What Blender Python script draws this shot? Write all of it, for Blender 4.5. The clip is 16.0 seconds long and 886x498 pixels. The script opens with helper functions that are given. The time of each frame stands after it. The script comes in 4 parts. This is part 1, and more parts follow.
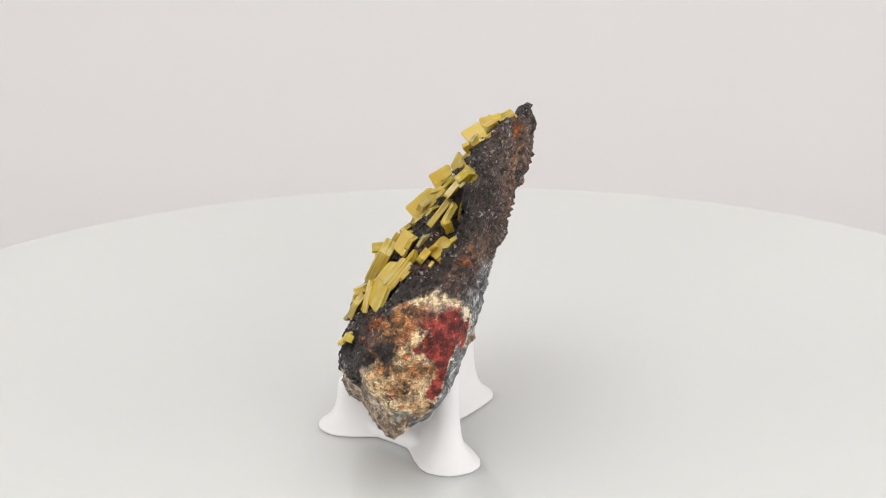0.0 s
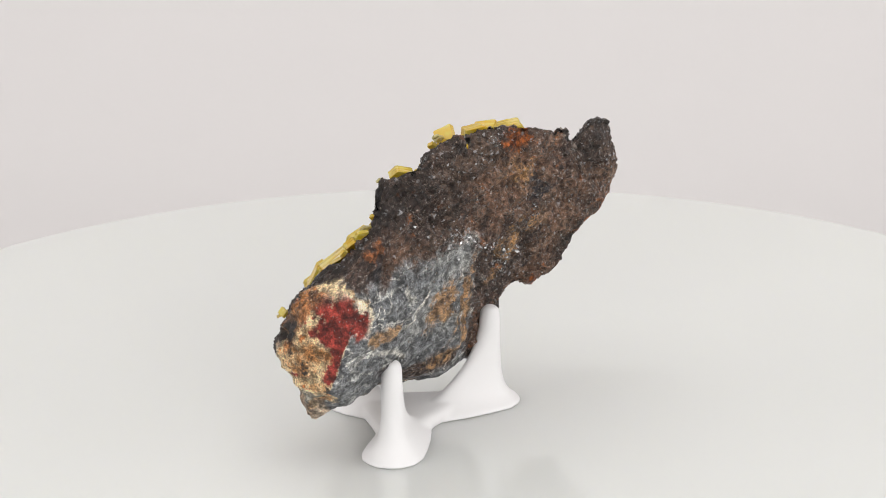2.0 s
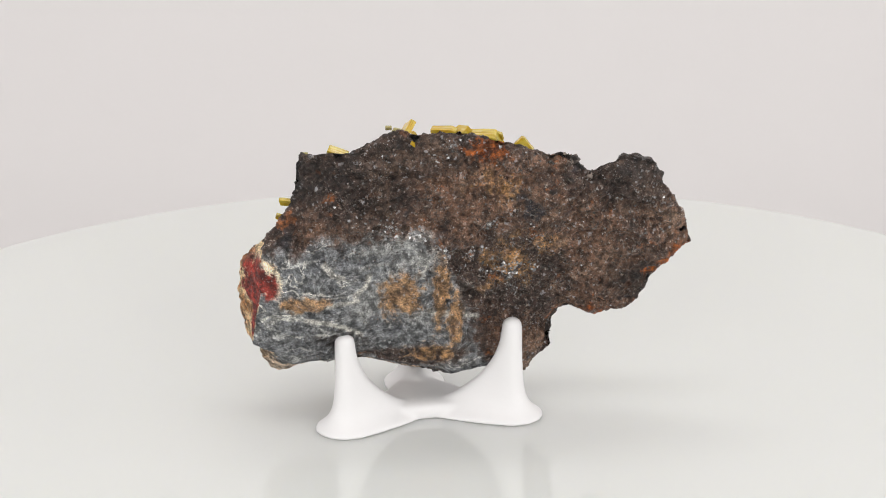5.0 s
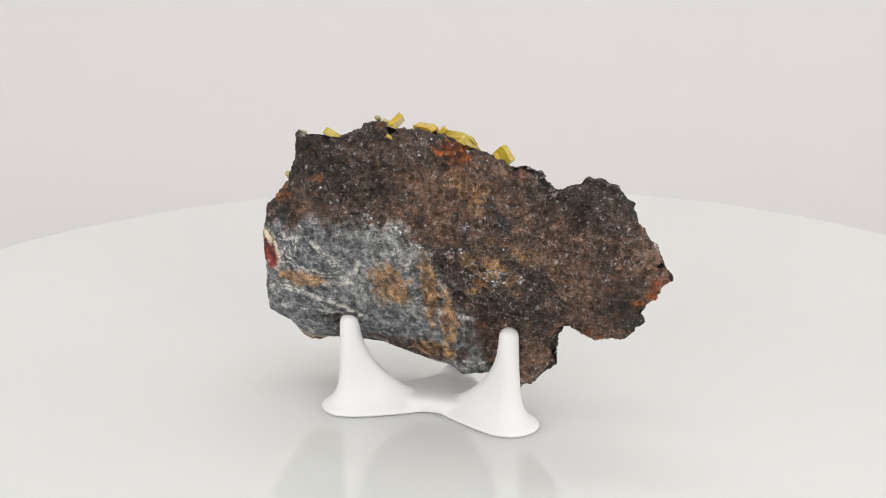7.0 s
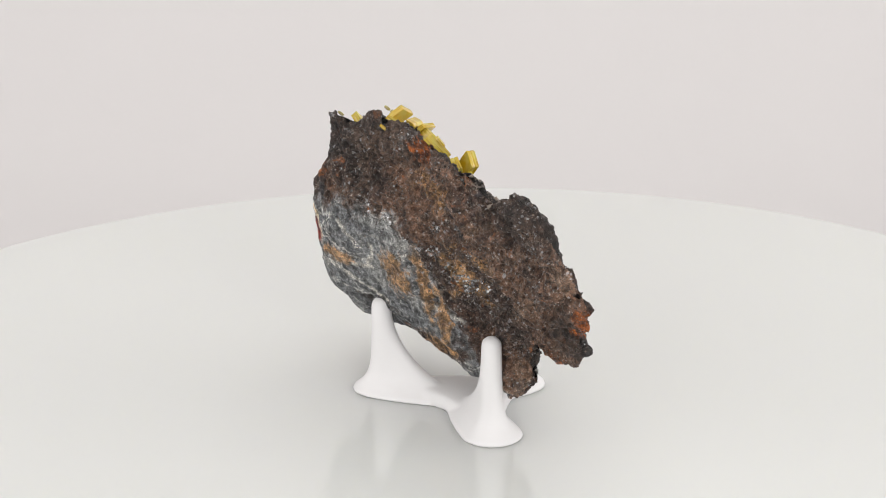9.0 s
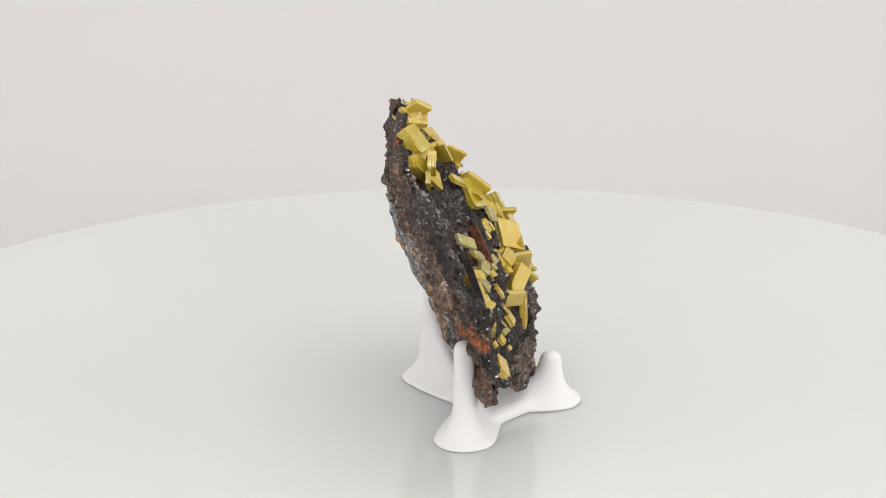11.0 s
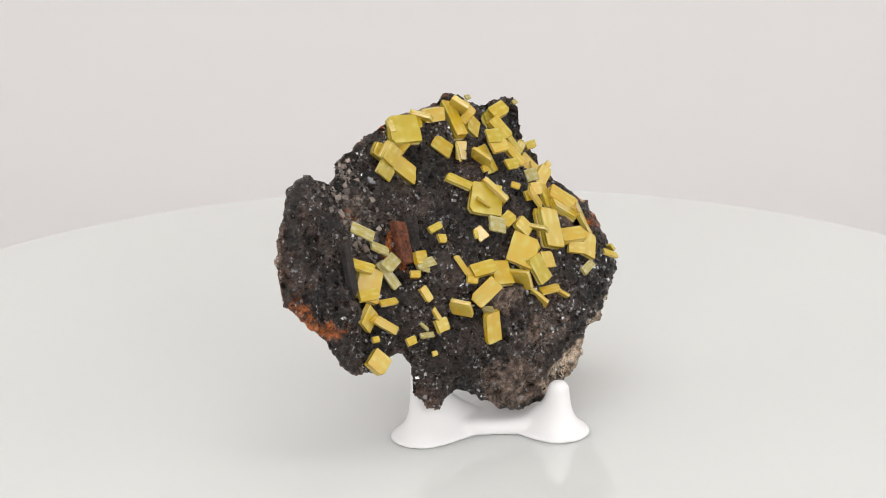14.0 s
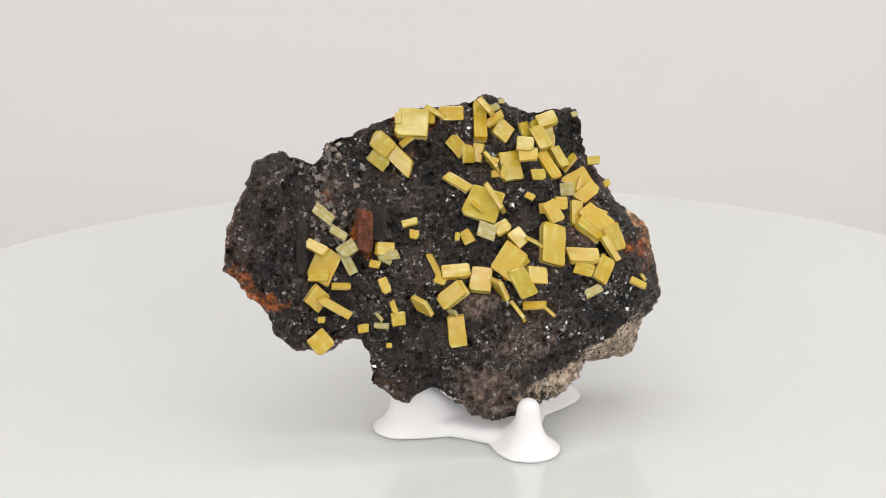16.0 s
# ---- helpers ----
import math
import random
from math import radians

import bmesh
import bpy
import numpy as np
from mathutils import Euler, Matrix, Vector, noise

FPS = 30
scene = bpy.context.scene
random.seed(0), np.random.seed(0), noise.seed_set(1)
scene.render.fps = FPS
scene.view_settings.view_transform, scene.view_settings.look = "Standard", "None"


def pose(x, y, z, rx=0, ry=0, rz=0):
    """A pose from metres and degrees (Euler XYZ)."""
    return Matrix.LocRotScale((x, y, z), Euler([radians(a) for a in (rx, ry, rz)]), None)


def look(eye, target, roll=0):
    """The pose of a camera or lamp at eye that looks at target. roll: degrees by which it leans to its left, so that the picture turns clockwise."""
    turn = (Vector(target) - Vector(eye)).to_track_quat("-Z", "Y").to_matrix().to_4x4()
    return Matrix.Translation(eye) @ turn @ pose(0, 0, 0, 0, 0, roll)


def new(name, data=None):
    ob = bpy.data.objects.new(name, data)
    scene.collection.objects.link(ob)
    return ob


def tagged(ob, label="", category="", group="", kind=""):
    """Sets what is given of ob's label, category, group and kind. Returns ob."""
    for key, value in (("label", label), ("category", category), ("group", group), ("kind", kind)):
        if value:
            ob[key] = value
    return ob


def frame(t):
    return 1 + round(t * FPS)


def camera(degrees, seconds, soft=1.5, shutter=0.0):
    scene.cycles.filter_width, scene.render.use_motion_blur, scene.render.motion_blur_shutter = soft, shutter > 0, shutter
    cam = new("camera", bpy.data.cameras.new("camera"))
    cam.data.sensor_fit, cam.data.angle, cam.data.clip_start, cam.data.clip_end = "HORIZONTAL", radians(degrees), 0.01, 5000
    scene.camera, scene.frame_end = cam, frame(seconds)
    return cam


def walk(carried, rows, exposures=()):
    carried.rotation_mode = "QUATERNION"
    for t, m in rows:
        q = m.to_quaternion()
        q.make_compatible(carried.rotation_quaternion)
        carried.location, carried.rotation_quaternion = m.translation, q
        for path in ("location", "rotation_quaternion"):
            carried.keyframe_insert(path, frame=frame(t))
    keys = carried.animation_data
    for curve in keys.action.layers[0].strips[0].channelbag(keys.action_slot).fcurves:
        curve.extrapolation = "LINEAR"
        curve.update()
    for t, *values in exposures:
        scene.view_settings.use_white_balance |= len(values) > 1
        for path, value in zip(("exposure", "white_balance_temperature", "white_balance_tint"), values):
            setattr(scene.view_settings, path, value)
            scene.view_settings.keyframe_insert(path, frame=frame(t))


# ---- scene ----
MM = 0.001
SPIN = -14.834  # degrees a second

# ---- camera: stands still, looks down on the turntable ----
cam = camera(22.31, 16.0, soft=1.0)
PSI, PHI = radians(-0.307), radians(18.84)
EYE = Vector((0.0, -0.450, 0.1924))
AIM = EYE + Vector((math.sin(PSI) * math.cos(PHI), math.cos(PSI) * math.cos(PHI), -math.sin(PHI)))
STAND_POINT = look(EYE, AIM, -0.61)
walk(cam, [(0.0, STAND_POINT), (16.0, STAND_POINT)])

# ---- light: unseen lamps of an assumed white light tent, with side fill ----
scene.view_settings.exposure = -0.04
world = bpy.data.worlds.new("world")
scene.world = world
world.use_nodes = True
world.node_tree.nodes["Background"].inputs["Color"].default_value = (0.9, 0.95, 1.0, 1)
world.node_tree.nodes["Background"].inputs["Strength"].default_value = 0.05


def area_lamp(name, eye, target, sx, sy, watts, colour):
    data = bpy.data.lights.new(name, "AREA")
    data.shape, data.size, data.size_y, data.energy, data.color = "RECTANGLE", sx, sy, watts, colour
    ob = new(name, data)
    ob.matrix_world = look(eye, target)
    return ob


COOL = (1.0, 1.0, 0.985)
area_lamp("tent_lamp_top", (0.0, -0.30, 0.75), (0, -0.05, 0), 0.80, 0.14, 1.36, COOL)
area_lamp("tent_lamp_top", (0.0, 0.12, 0.75), (0, 0.05, 0), 0.80, 0.14, 1.02, COOL)
area_lamp("tent_lamp_front", (-0.28, -0.68, 0.36), (0, 0, 0.03), 0.32, 0.24, 0.85, COOL)
area_lamp("tent_lamp_front", (0.28, -0.68, 0.36), (0, 0, 0.03), 0.32, 0.24, 1.36, COOL)
# side pair is added fill with no known source; it lifts the underside shadows
area_lamp("fill_lamp_side", (-0.52, -0.10, 0.22), (0, 0, 0.0), 0.60, 0.36, 0.46, COOL)
area_lamp("fill_lamp_side", (0.52, -0.10, 0.22), (0, 0, 0.0), 0.60, 0.36, 0.66, COOL)


# ---- noise on arrays ----
rng = np.random.RandomState(7)
PERM = rng.permutation(512)
PERM = np.concatenate([PERM, PERM, PERM])
GRAD = rng.normal(size=(512, 3))
GRAD /= np.linalg.norm(GRAD, axis=1)[:, None]
JIT = rng.rand(512, 3)


def cell_hash(c):
    a = PERM[c[..., 0] & 511]
    a = PERM[(a + c[..., 1]) & 511]
    return PERM[(a + c[..., 2]) & 511]


def perlin(p):
    c = np.floor(p).astype(int)
    f = p - c
    u = f * f * f * (f * (f * 6 - 15) + 10)
    out = np.zeros(len(p))
    for i in (0, 1):
        for j in (0, 1):
            for k in (0, 1):
                o = np.array((i, j, k))
                w = np.prod(np.where(o, u, 1 - u), axis=1)
                out += w * np.einsum("ij,ij->i", GRAD[cell_hash(c + o)], f - o)
    return out * 1.5


def fbm(p, octaves=4, gain=0.5):
    out, amp = np.zeros(len(p)), 1.0
    for k in range(octaves):
        out += amp * perlin(p * 2.0 ** k + 17.3 * k)
        amp *= gain
    return out


def cells(p):
    """Distance to the nearest of jittered points, and a random value of that point."""
    c = np.floor(p).astype(int)
    best, val = np.full(len(p), 9.0), np.zeros(len(p))
    for i in (-1, 0, 1):
        for j in (-1, 0, 1):
            for k in (-1, 0, 1):
                n = c + np.array((i, j, k))
                h = cell_hash(n)
                d = np.linalg.norm(n + JIT[h] - p, axis=1)
                m = d < best
                best[m], val[m] = d[m], JIT[h[m], 0]
    return best, val


def smooth(a, b, x):
    t = np.clip((x - a) / (b - a), 0, 1)
    return t * t * (3 - 2 * t)


# ---- materials ----
def material(name):
    m = bpy.data.materials.new(name)
    m.use_nodes = True
    return m, m.node_tree.nodes, m.node_tree.links, m.node_tree.nodes["Principled BSDF"]


class Graph:
    """A few short cuts for node trees."""

    def __init__(self, name):
        self.m, self.n, self.l, self.b = material(name)

    def node(self, kind, **sockets):
        nd = self.n.new(kind)
        for k, v in sockets.items():
            self.put(nd, k, v)
        return nd

    def put(self, nd, k, v):
        s = nd.inputs[int(k[1:])] if k[0] == "i" and k[1:].isdigit() else nd.inputs[k]
        if isinstance(v, bpy.types.NodeSocket):
            self.l.new(v, s)
        else:
            s.default_value = v

    def math(self, op, a, b=0.0, clamp=False):
        nd = self.n.new("ShaderNodeMath")
        nd.operation, nd.use_clamp = op, clamp
        self.put(nd, "i0", a)
        self.put(nd, "i1", b)
        return nd.outputs[0]

    def noise(self, vec, scale, detail=4.0, rough=0.6):
        nd = self.node("ShaderNodeTexNoise", Vector=vec, Scale=scale, Detail=detail, Roughness=rough)
        return nd.outputs["Fac"]

    def ramp(self, fac, lo, hi):
        nd = self.n.new("ShaderNodeMapRange")
        nd.interpolation_type = "SMOOTHSTEP"
        self.put(nd, "Value", fac)
        self.put(nd, "From Min", lo)
        self.put(nd, "From Max", hi)
        return nd.outputs["Result"]

    def mix(self, fac, a, b, blend="MIX"):
        nd = self.n.new("ShaderNodeMix")
        nd.data_type, nd.blend_type = "RGBA", blend
        self.put(nd, "i0", fac)
        self.put(nd, "i6", a if isinstance(a, bpy.types.NodeSocket) else (*a, 1))
        self.put(nd, "i7", b if isinstance(b, bpy.types.NodeSocket) else (*b, 1))
        return nd.outputs[2]

    def attr(self, name):
        nd = self.n.new("ShaderNodeAttribute")
        nd.attribute_name = name
        return nd.outputs["Fac"]

    def coord(self, which="Object"):
        return self.n.new("ShaderNodeTexCoord").outputs[which]

    def bump(self, height, strength, distance, normal=None):
        nd = self.node("ShaderNodeBump", Height=height, Strength=strength, Distance=distance)
        if normal is not None:
            self.l.new(normal, nd.inputs["Normal"])
        return nd.outputs["Normal"]

    def set(self, **sockets):
        for k, v in sockets.items():
            k = k.replace("_", " ")
            self.put(self.b, k, (*v, 1) if isinstance(v, tuple) and len(v) == 3 else v)
        return self.m


def white_material(name, colour, rough, spec=0.5, grain=0.02, scale=300.0, dust=0.03):
    g = Graph(name)
    v = g.coord()
    f = g.noise(v, scale * 0.05, 3)
    col = g.mix(g.math("MULTIPLY", f, dust), colour, tuple(c * 0.6 for c in colour))
    g.set(Base_Color=col, Roughness=g.math("ADD", rough, g.math("MULTIPLY", f, 0.06)))
    g.b.inputs["Specular IOR Level"].default_value = spec
    if grain:
        g.set(Normal=g.bump(g.noise(v, scale, 3), grain, 0.001))
    return g.m


TENT = white_material("tent_fabric", (0.81, 0.79, 0.788), 0.9, 0.1, 0.03, 500)
DISC = white_material("gloss_acrylic", (0.775, 0.787, 0.768), 0.05, 0.5, 0.0, 200)
RIM = white_material("acrylic_edge", (0.70, 0.69, 0.68), 0.35, 0.4, 0.0)
PLASTIC = white_material("printed_plastic", (0.94, 0.93, 0.935), 0.42, 0.4, 0.03, 900, 0.01)


def milky(mat, weight, depth):
    """Light spreads a little way inside milky plastic."""
    b = mat.node_tree.nodes["Principled BSDF"]
    b.inputs["Subsurface Weight"].default_value = weight
    b.inputs["Subsurface Radius"].default_value = (1.0, 1.0, 0.95)
    b.inputs["Subsurface Scale"].default_value = depth


milky(DISC, 0.9, 0.009)


def rock_material():
    g = Graph("ore_matrix")
    v = g.coord()
    nb = g.noise(v, 90, 5, 0.65)       # patches of a centimetre
    nm = g.noise(v, 330, 5, 0.7)       # millimetres
    nf = g.noise(v, 1500, 3, 0.7)      # grains
    vor = g.node("ShaderNodeTexVoronoi", Vector=v, Scale=1150.0)
    grain = vor.outputs["Color"]
    gsep = g.node("ShaderNodeSeparateColor", Color=grain).outputs[0]

    nc = g.noise(v, 45, 5, 0.6)

    def mask(name, wobble=0.9, edge=0.16, n=None):
        w = g.math("MULTIPLY", g.math("SUBTRACT", n or nm, 0.5), wobble)
        w = g.math("ADD", w, g.math("MULTIPLY", g.math("SUBTRACT", nb, 0.5), 0.8 * wobble))
        a = g.attr(name)
        return g.math("MULTIPLY", g.ramp(g.math("ADD", a, w), 0.5 - edge, 0.5 + edge), g.ramp(a, 0.08, 0.34))

    dark = g.mix(g.ramp(nb, 0.38, 0.62), (0.012, 0.010, 0.009), (0.052, 0.035, 0.028))
    dark = g.mix(g.ramp(nm, 0.52, 0.76), dark, (0.052, 0.040, 0.038))
    dark = g.mix(g.ramp(nc, 0.55, 0.66), dark, (0.085, 0.045, 0.030))
    dark = g.mix(g.ramp(nf, 0.62, 0.76), dark, (0.15, 0.13, 0.13))
    brown = g.mix(g.ramp(nc, 0.43, 0.56), (0.062, 0.038, 0.030), (0.185, 0.102, 0.066))
    brown = g.mix(g.ramp(nb, 0.52, 0.70), brown, (0.27, 0.18, 0.125))
    # shade of millimetre pits painted into the brown
    brown = g.mix(g.ramp(nm, 0.46, 0.30), brown, (0.026, 0.018, 0.016))
    brown = g.mix(g.ramp(nf, 0.55, 0.72), brown, (0.44, 0.38, 0.33))
    brown = g.mix(g.ramp(g.noise(v, 210, 4, 0.62), 0.61, 0.70), brown, (0.30, 0.105, 0.035))
    brown = g.mix(g.ramp(g.noise(v, 130, 3, 0.6), 0.60, 0.72), brown, (0.040, 0.036, 0.040))
    slate = g.mix(g.ramp(nm, 0.34, 0.66), (0.105, 0.110, 0.118), (0.27, 0.278, 0.285))
    slate = g.mix(g.ramp(nf, 0.55, 0.74), slate, (0.44, 0.45, 0.46))
    st = g.n.new("ShaderNodeMapping")
    g.l.new(v, st.inputs["Vector"])
    st.inputs["Rotation"].default_value = (radians(38), 0, 0)
    st.inputs["Scale"].default_value = (1.0, 0.7, 1.35)
    streak = st.outputs["Vector"]
    wave = g.node("ShaderNodeTexNoise", Vector=streak, Scale=95.0, Detail=7.0, Roughness=0.66, Distortion=1.8).outputs["Fac"]
    slate = g.mix(g.math("MULTIPLY", g.ramp(wave, 0.55, 0.65), 0.8), slate, (0.52, 0.52, 0.50))
    slate = g.mix(g.math("MULTIPLY", g.ramp(g.noise(streak, 60, 5, 0.6), 0.50, 0.38), 0.6), slate, (0.085, 0.088, 0.092))
    slate = g.mix(g.ramp(g.noise(v, 900, 4, 0.75), 0.62, 0.72), slate, (0.60, 0.60, 0.58))
    vein = g.math("ABSOLUTE", g.math("SUBTRACT", g.node("ShaderNodeTexNoise", Vector=streak, Scale=48.0, Detail=4.0, Roughness=0.55, Distortion=2.4).outputs["Fac"], 0.5))
    slate = g.mix(g.math("MULTIPLY", g.ramp(vein, 0.030, 0.006), g.ramp(nc, 0.44, 0.56)), slate, (0.64, 0.63, 0.59))
    smear = g.math("MULTIPLY", g.ramp(g.noise(streak, 34, 6, 0.62), 0.53, 0.66), 0.75)
    slate = g.mix(smear, slate, (0.42, 0.42, 0.405))
    slate = g.mix(g.math("MULTIPLY", g.ramp(g.noise(streak, 22, 3, 0.5), 0.46, 0.36), 0.4), slate, (0.060, 0.062, 0.066))
    ochre = g.mix(g.ramp(nm, 0.35, 0.65), (0.17, 0.085, 0.035), (0.55, 0.31, 0.13))
    rust = g.mix(g.ramp(nm, 0.35, 0.65), (0.055, 0.016, 0.008), (0.42, 0.115, 0.022))
    cream = g.mix(g.ramp(nb, 0.36, 0.50), (0.42, 0.19, 0.065), (0.76, 0.59, 0.35))
    cream = g.mix(g.ramp(nc, 0.50, 0.62), cream, (0.82, 0.73, 0.57))
    cream = g.mix(g.ramp(nm, 0.59, 0.66), cream, (0.46, 0.17, 0.05))
    cream = g.mix(g.ramp(nm, 0.45, 0.36), cream, (0.045, 0.034, 0.028))
    orange = g.mix(g.ramp(nm, 0.42, 0.60), (0.10, 0.045, 0.022), (0.52, 0.22, 0.075))
    orange = g.mix(g.ramp(nf, 0.55, 0.68), orange, (0.58, 0.44, 0.28))
    red = g.mix(g.ramp(nm, 0.35, 0.65), (0.13, 0.016, 0.012), (0.38, 0.050, 0.035))
    tan = g.mix(g.ramp(nm, 0.35, 0.65), (0.26, 0.18, 0.12), (0.62, 0.50, 0.38))
    pale = g.mix(g.ramp(nm, 0.35, 0.65), (0.12, 0.11, 0.095), (0.48, 0.45, 0.39))

    col = g.mix(mask("back_face", 0.5), dark, brown)
    col = g.mix(g.math("MULTIPLY", mask("dusky", 1.4, 0.3, nb), 0.7), col, dark)
    col = g.mix(mask("slate", 1.7, 0.25), col, slate)
    col = g.mix(mask("drab", 0.9, 0.2), col, g.mix(g.ramp(nm, 0.35, 0.65), (0.075, 0.048, 0.036), (0.23, 0.165, 0.13)))
    col = g.mix(g.math("MULTIPLY", mask("vein", 1.1, 0.35), 0.85), col, (0.62, 0.60, 0.55))
    col = g.mix(mask("tan", 1.0), col, tan)
    col = g.mix(g.math("MULTIPLY", mask("ochre", 2.4, 0.28), 0.85), col, ochre)
    col = g.mix(mask("end_cream", 1.3), col, cream)
    col = g.mix(mask("end_orange", 2.4, 0.2, nb), col, orange)
    # dark of hollows near the blunt end, painted as flat colour without relief
    col = g.mix(mask("end_hole_shade", 2.2, 0.2, nm), col, (0.035, 0.028, 0.026))
    col = g.mix(mask("end_pale", 2.0, 0.25, nb), col, pale)
    col = g.mix(mask("end_red", 3.4, 0.16, nb), col, red)
    col = g.mix(mask("rust", 2.2, 0.22), col, rust)
    ng = g.noise(v, 3300, 3, 0.75)
    grit = g.math("MULTIPLY", g.math("ADD", 0.55, g.math("MULTIPLY", g.ramp(ng, 0.36, 0.66), 0.85)), g.math("ADD", 0.42, g.math("MULTIPLY", g.ramp(g.noise(v, 640, 4, 0.65), 0.36, 0.64), 1.25)))
    speck = g.node("ShaderNodeCombineColor", Red=grit, Green=grit, Blue=grit).outputs[0]
    col = g.mix(1.0, col, speck, "MULTIPLY")
    col = g.mix(g.math("MULTIPLY", g.ramp(g.noise(v, 2300, 2, 0.6), 0.66, 0.74), g.ramp(nb, 0.40, 0.58)), col, (0.50, 0.47, 0.44))
    # scattered bright mica grains, with part of their glint painted into the colour
    fine = g.node("ShaderNodeTexVoronoi", Vector=v, Scale=2100.0)
    fsep = g.node("ShaderNodeSeparateColor", Color=fine.outputs["Color"]).outputs[1]
    spark = g.math("MULTIPLY", g.ramp(fsep, 0.965, 0.98), g.ramp(nb, 0.36, 0.62))
    spark = g.math("MAXIMUM", spark, g.math("MULTIPLY", g.ramp(gsep, 0.988, 0.99), g.ramp(nm, 0.45, 0.6)))
    keep = g.math("SUBTRACT", 1.0, mask("end_cream", 0.7))
    spark = g.math("MULTIPLY", spark, keep)
    col = g.mix(g.math("MULTIPLY", spark, 0.6), col, (0.62, 0.62, 0.64))
    rough = g.math("SUBTRACT", 0.62, g.math("MULTIPLY", spark, 0.4))
    rough = g.math("SUBTRACT", rough, g.math("MULTIPLY", g.ramp(gsep, 0.55, 0.9), g.math("MULTIPLY", g.attr("druse"), 0.46)))
    tilt = g.n.new("ShaderNodeVectorMath")
    tilt.operation = "MULTIPLY_ADD"
    g.l.new(grain, tilt.inputs[0])
    tilt.inputs[1].default_value = (0.55, 0.55, 0.55)
    base = g.n.new("ShaderNodeVectorMath")
    base.operation = "MULTIPLY_ADD"
    g.l.new(g.coord("Normal"), base.inputs[0])
    base.inputs[1].default_value = (0.5, 0.5, 0.5)
    base.inputs[2].default_value = (0.225, 0.225, 0.225)
    g.l.new(base.outputs[0], tilt.inputs[2])
    nmap = g.n.new("ShaderNodeNormalMap")
    nmap.space = "OBJECT"
    g.l.new(tilt.outputs[0], nmap.inputs["Color"])
    facet = nmap.outputs["Normal"]
    n = g.bump(nf, 0.7, 0.0006, facet)
    n = g.bump(nm, 0.8, 0.0014, n)
    n = g.bump(ng, 0.6, 0.0003, n)
    g.set(Base_Color=col, Roughness=rough, Normal=n)
    g.b.inputs["Specular IOR Level"].default_value = 0.5
    return g.m


def crystal_material():
    g = Graph("yellow_crystal")
    rnd = g.n.new("ShaderNodeObjectInfo").outputs["Random"]
    gen = g.coord("Generated")
    obj = g.coord("Object")
    z = g.node("ShaderNodeSeparateXYZ", Vector=gen).outputs[2]
    hue = g.mix(rnd, (0.53, 0.40, 0.032), (0.66, 0.39, 0.014))
    hue = g.mix(g.math("MULTIPLY", g.ramp(rnd, 0.55, 1.0), 0.3), hue, (0.70, 0.62, 0.20))
    hue = g.mix(g.ramp(g.noise(obj, 1.3, 2), 0.42, 0.70), hue, (0.66, 0.57, 0.13))
    # growth layers stripe the edges brown; the pale stripes also paint in flank gloss
    sx = g.n.new("ShaderNodeMapping")
    g.l.new(obj, sx.inputs["Vector"])
    sx.inputs["Scale"].default_value = (0.35, 0.35, 4.5)
    layer = g.noise(sx.outputs["Vector"], 1.0, 4, 0.6)
    flank = g.ramp(g.math("ABSOLUTE", g.math("SUBTRACT", z, 0.5)), 0.47, 0.42)
    col = g.mix(g.math("MULTIPLY", flank, g.math("MULTIPLY", g.ramp(layer, 0.46, 0.36), 0.7)), hue, (0.20, 0.105, 0.012))
    col = g.mix(g.math("MULTIPLY", flank, g.ramp(layer, 0.55, 0.66)), col, (0.74, 0.62, 0.28))
    cloud = g.ramp(g.noise(obj, 0.9, 2, 0.4), 0.48, 0.70)
    col = g.mix(g.math("MULTIPLY", cloud, 0.5), col, (0.50, 0.30, 0.012))
    fleck = g.ramp(g.noise(obj, 5.0, 4, 0.7), 0.66, 0.74)
    col = g.mix(g.math("MULTIPLY", fleck, 0.25), col, (0.66, 0.60, 0.34))
    g.set(Base_Color=col, Roughness=g.math("ADD", 0.10, g.math("MULTIPLY", g.noise(obj, 3.0, 3), 0.20)))
    g.set(Normal=g.bump(g.noise(obj, 6.0, 3, 0.6), 0.012, 0.004, g.bump(g.noise(obj, 1.6, 2, 0.4), 0.02, 0.006)))
    g.b.inputs["IOR"].default_value = 1.75
    g.b.inputs["Subsurface Weight"].default_value = 0.45
    g.b.inputs["Subsurface Radius"].default_value = (0.002, 0.0015, 0.0004)
    return g.m


def clear_material():
    g = Graph("pale_crystal")
    obj = g.coord()
    f = g.noise(obj, 2.5, 5, 0.7)
    col = g.mix(g.ramp(f, 0.4, 0.65), (0.58, 0.48, 0.12), (0.74, 0.69, 0.42))
    g.set(Base_Color=col, Roughness=g.math("ADD", 0.08, g.math("MULTIPLY", f, 0.2)), Normal=g.bump(f, 0.12, 0.03))
    g.b.inputs["Transmission Weight"].default_value = 0.35
    g.b.inputs["Specular IOR Level"].default_value = 0.9
    return g.m


ROCK = rock_material()
CRYSTAL = crystal_material()
CLEAR = clear_material()


def blade_material(name, low, high, rough):
    g = Graph(name)
    mp = g.n.new("ShaderNodeMapping")
    g.l.new(g.coord(), mp.inputs["Vector"])
    mp.inputs["Scale"].default_value = (2.4, 1.0, 0.6)
    v = mp.outputs["Vector"]
    col = g.mix(g.ramp(g.noise(v, 2.2, 5, 0.7), 0.36, 0.66), low, high)
    g.set(Base_Color=col, Roughness=rough, Normal=g.bump(g.noise(v, 5.0, 5, 0.7), 0.6, 0.12))
    return g.m


